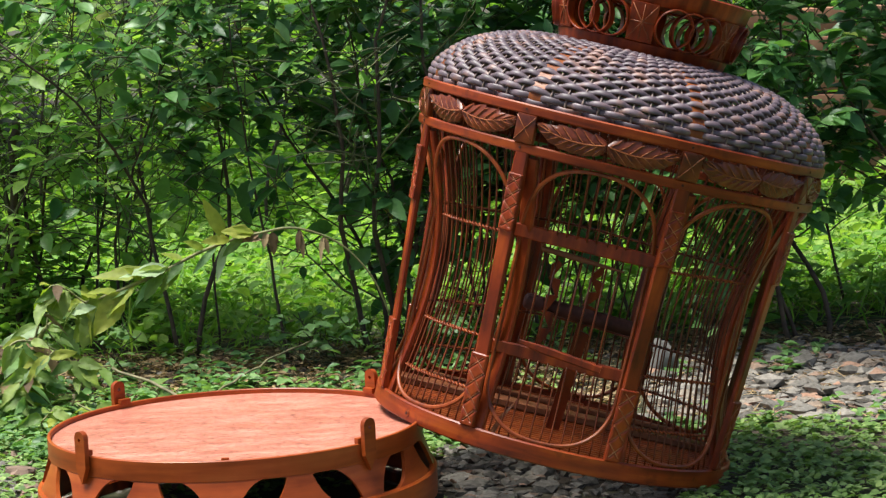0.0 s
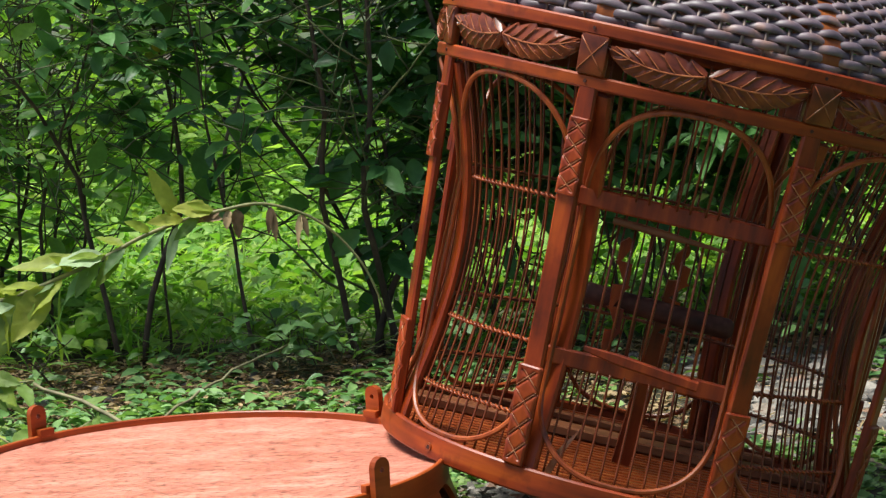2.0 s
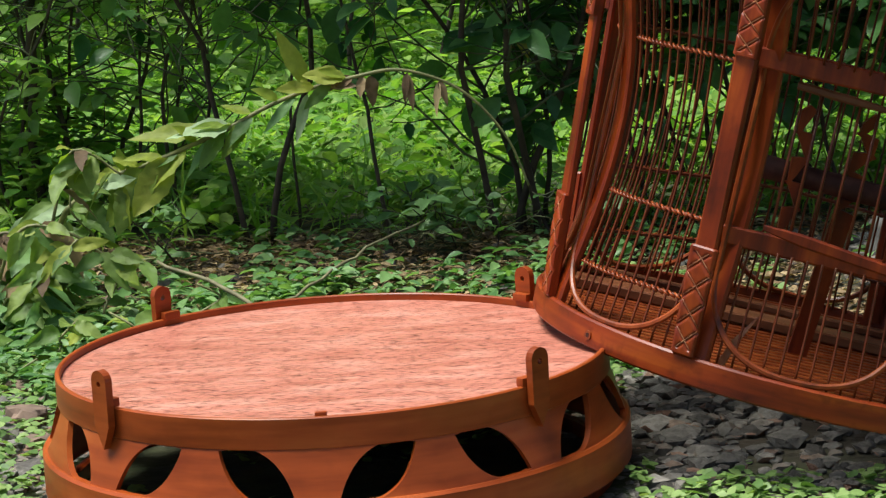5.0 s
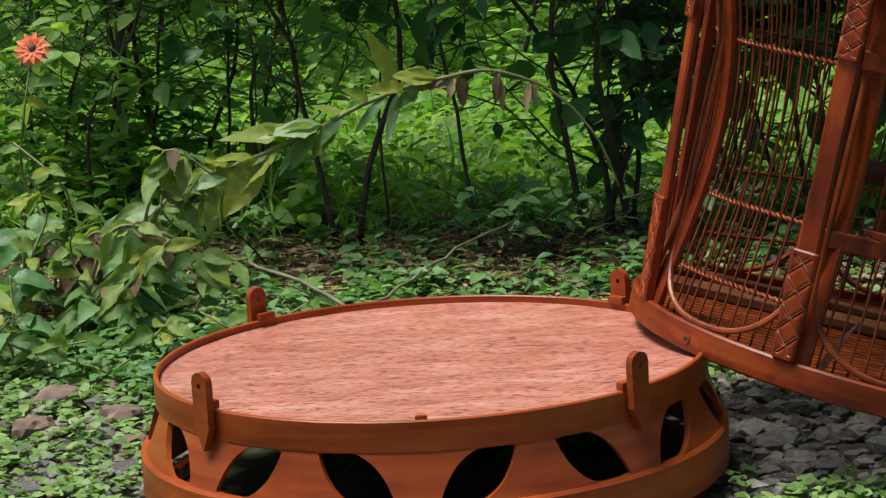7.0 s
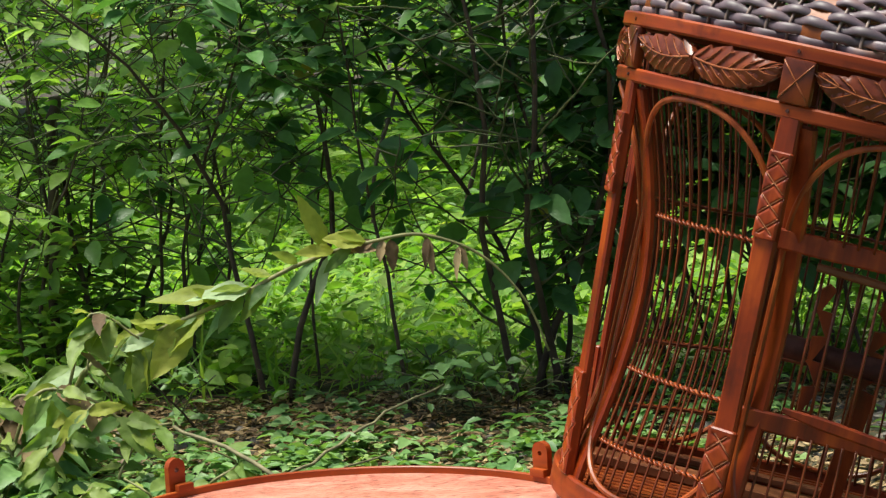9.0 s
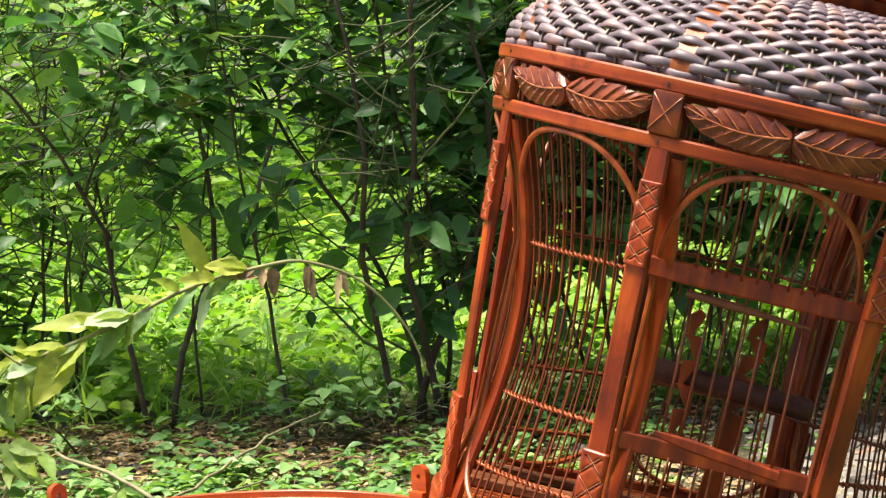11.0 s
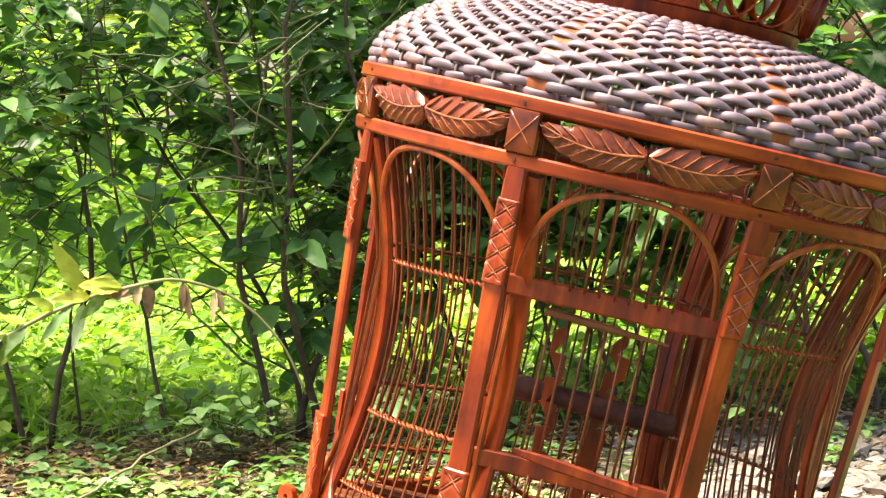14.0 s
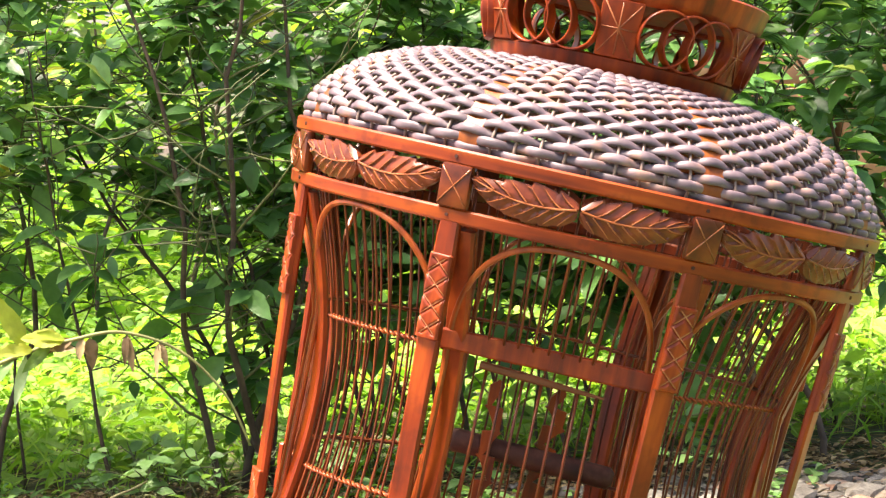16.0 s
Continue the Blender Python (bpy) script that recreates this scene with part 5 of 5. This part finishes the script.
for pts in ([(-0.37, 0.5, -0.01), (-0.345, 0.5, 0.069), (-0.32, 0.5, 0.1), (-0.277, 0.5, 0.089), (-0.24, 0.5, 0.063), (-0.2, 0.5, 0.062)], [(-0.34, 0.48, -0.01), (-0.324, 0.48, 0.04), (-0.30, 0.48, 0.06), (-0.27, 0.48, 0.088)], [(-0.33, 0.52, 0.0), (-0.30, 0.52, 0.10), (-0.275, 0.52, 0.168), (-0.23, 0.52, 0.142)]):
    lv = []
    for q in range(16):
        a = rng.uniform(0, 2 * math.pi)
        lv.append((rng.uniform(0.35, 1.0), (math.cos(a), -abs(math.sin(a)) * 0.6, rng.uniform(-0.9, 0.3)), rng.uniform(0.028, 0.048), rng.uniform(0.010, 0.019), M_DRY if q % 8 == 0 else M_YELLOW if q % 4 == 1 else M_HERB, rng.uniform(0.1, 0.5)))
    herb("leaning_herb", pts, (0.002, 0.0011), lv, M_HERB, "leaning pale-stemmed herb with soft yellow-green leaves", M_GREENSTEM, "")


def field_stone(x, y, w, d, h, seed, label):
    """A half-sunk lump of stone in the weeds."""
    bm = bmesh.new()
    bmesh.ops.create_icosphere(bm, subdivisions=3, radius=1)
    for vt in bm.verts:
        c = vt.co.copy()
        k = 1 + 0.36 * noise.noise(c * 1.2 + Vector((seed, 0, 0))) + 0.22 * noise.noise(c * 2.6 + Vector((0, seed, 0)))
        vt.co = Vector((c.x * w * k, c.y * d * k, min(c.z * k, 0.6) * h))
    me = bpy.data.meshes.new("rock")
    bm.to_mesh(me)
    bm.free()
    me.materials.append(M_FIELD)
    ob = tagged(new("field_stone", me), label, "stone", group="field stones")
    ob.location = (x, y, ground_z(x, y) + h * 0.25)
    ob.rotation_euler = (0.1, -0.05, seed)


FS = "brown-grey field stone half sunk among creeping weeds"
field_stone(-0.338, 0.262, 0.026, 0.020, 0.021, 1.3, FS)
field_stone(-0.270, 0.192, 0.023, 0.016, 0.023, 2.6, "reddish flat field stone half sunk in weeds")
field_stone(-0.342, 0.179, 0.020, 0.018, 0.020, 3.9, FS)
field_stone(-0.247, 0.119, 0.017, 0.012, 0.017, 5.2, FS)
field_stone(-0.300, 0.300, 0.021, 0.014, 0.017, 6.1, FS)
field_stone(-0.262, 0.590, 0.020, 0.016, 0.014, 0.7, "dark stone in the litter beneath the herbs")


for pts in ([(-0.40, 0.57, 0.0), (-0.385, 0.56, 0.05), (-0.36, 0.56, 0.085), (-0.335, 0.56, 0.07), (-0.32, 0.56, 0.035)], [(-0.36, 0.60, 0.0), (-0.375, 0.58, 0.05), (-0.40, 0.57, 0.08), (-0.42, 0.56, 0.06)]):
    lv = []
    for q in range(22):
        a = rng.uniform(0, 2 * math.pi)
        lv.append((rng.uniform(0.15, 1.0), (math.cos(a) * 0.7, -abs(math.sin(a)) * 0.5, rng.uniform(-1.2, -0.2)), rng.uniform(0.022, 0.04), rng.uniform(0.010, 0.017), M_DRY, rng.uniform(0.0, 0.4)))
    herb("withered_herb", pts, (0.002, 0.0012), lv, M_DRY, "withered brown herb with curled dry leaves under the hedge", M_TWIG, "")


def build_rock():
    """A rough pale stone behind the cage."""
    bm = bmesh.new()
    bmesh.ops.create_icosphere(bm, subdivisions=3, radius=1)
    for vt in bm.verts:
        k = 1 + 0.5 * noise.noise(vt.co * 1.1 + Vector((2.3, 0, 0))) + 0.16 * noise.noise(vt.co * 3.1)
        vt.co = Vector((vt.co.x * 0.024 * k, vt.co.y * 0.024 * k, vt.co.z * 0.034 * k))
    me = bpy.data.meshes.new("rock")
    bm.to_mesh(me)
    bm.free()
    me.polygons.foreach_set("use_smooth", [True] * len(me.polygons))
    me.materials.append(M_PALESTONE)
    ob = tagged(new("pale_rock", me), "rough pale grey rock lying by the hedge", "rock")
    ob.location = (0.528, 0.64, ground_z(0.528, 0.64) + 0.016)


build_rock()


def build_brick_edge():
    """A low run of rough red bricks in the far garden."""
    w = tagged(new("brick_edging"), "low weathered wall of rough red bricks in the garden", "wall")
    w.location = (0.8, 2.75, ground_z(0.8, 2.75))
    brick = mesh_of("brick", *block(0.205, 0.10, 0.058, 0.005))
    for row in range(7):
        for i in range(8):
            part("brick", brick, M_BRICK, w, m=Matrix.Translation((i * 0.22 + 0.11 * (row % 2), rng.normal(0, 0.005), row * 0.066 - 0.01)) @ Matrix.Rotation(rng.normal(0, 0.03), 4, "Z"))


build_brick_edge()


# ------------------------------------------------------------------ gravel
def stone_mesh(seed):
    bm = bmesh.new()
    bmesh.ops.create_icosphere(bm, subdivisions=1, radius=1)
    q = random.Random(seed)
    sx, sy, sz = q.uniform(0.8, 1.25), q.uniform(0.6, 1.0), q.uniform(0.35, 0.65)
    for vt in bm.verts:
        k = 1 + 0.62 * (q.random() - 0.5)
        vt.co = Vector((vt.co.x * sx, vt.co.y * sy, vt.co.z * sz)) * k
    v = np.array([tuple(p.co) for p in bm.verts])
    bm.verts.index_update()
    f = [tuple(p.index for p in fc.verts) for fc in bm.faces]
    bm.free()
    return v, f


SHAPES = [stone_mesh(i) for i in range(10)]


def gravel_keep(x, y):
    if math.hypot(x, y) < 0.19:
        return False
    if x > 0.5:
        return green_patch(x, y) < 0.5 and y < 0.8
    if y > 0.40 + 0.08 * noise.noise((x * 3, 0, 5)):
        return rng.random() < 0.06
    return green_patch(x, y) < 0.25 or rng.random() < 0.35


def build_gravel():
    vs, fs = [], []
    meshes = [mesh_of("stone", v, f) for v, f in SHAPES]
    near = []
    for _ in range(46000):
        x, y = rng.uniform(-0.9, 1.2), rng.uniform(-0.6, 0.78)
        if not gravel_keep(x, y) or not thin_out(x, y):
            continue
        r = rng.uniform(0.004, 0.0105) * (1.8 if rng.random() < 0.10 else 1) * (1.2 if x > 0.5 and y > 0.3 else 1)
        v, f = SHAPES[rng.integers(10)]
        a = rng.uniform(0, 2 * math.pi)
        z = ground_z(x, y) + r * rng.uniform(0.0, 0.45)
        in_front = (0.2 < x < 0.52 and -0.3 < y < 0.0) or (0.55 < x < 0.85 and 0.2 < y < 0.5) or (-0.42 < x < -0.24 and -0.05 < y < 0.3)
        if in_front and len(near) < 290 and math.hypot(x, y) > 0.235:
            near.append((x, y, z, r, a))
            continue
        R2 = np.array([[math.cos(a), -math.sin(a), 0], [math.sin(a), math.cos(a), 0], [0, 0, 1]])
        k = len(vs)
        if math.hypot(x, y) < 0.235:
            r = min(r, 0.007)
            z = GROUND - 0.002
        vs.extend((v * r) @ R2.T + np.array([x, y, z]))
        fs.extend(tuple(i + k for i in q) for q in f)
    me = mesh_of("gravel", vs, fs)
    me.materials.append(M_STONE)
    g = tagged(new("gravel", me), "grey crushed-stone gravel under the tray and cage", "gravel", kind="stuff")
    for x, y, z, r, a in near:
        m = Matrix.Translation((x, y, z)) @ Matrix.Rotation(a, 4, "Z") @ Matrix.Rotation(rng.uniform(-0.3, 0.3), 4, "X") @ Matrix.Scale(r, 4)
        part("stone", meshes[rng.integers(10)], M_STONE, ground, m=m)


build_gravel()
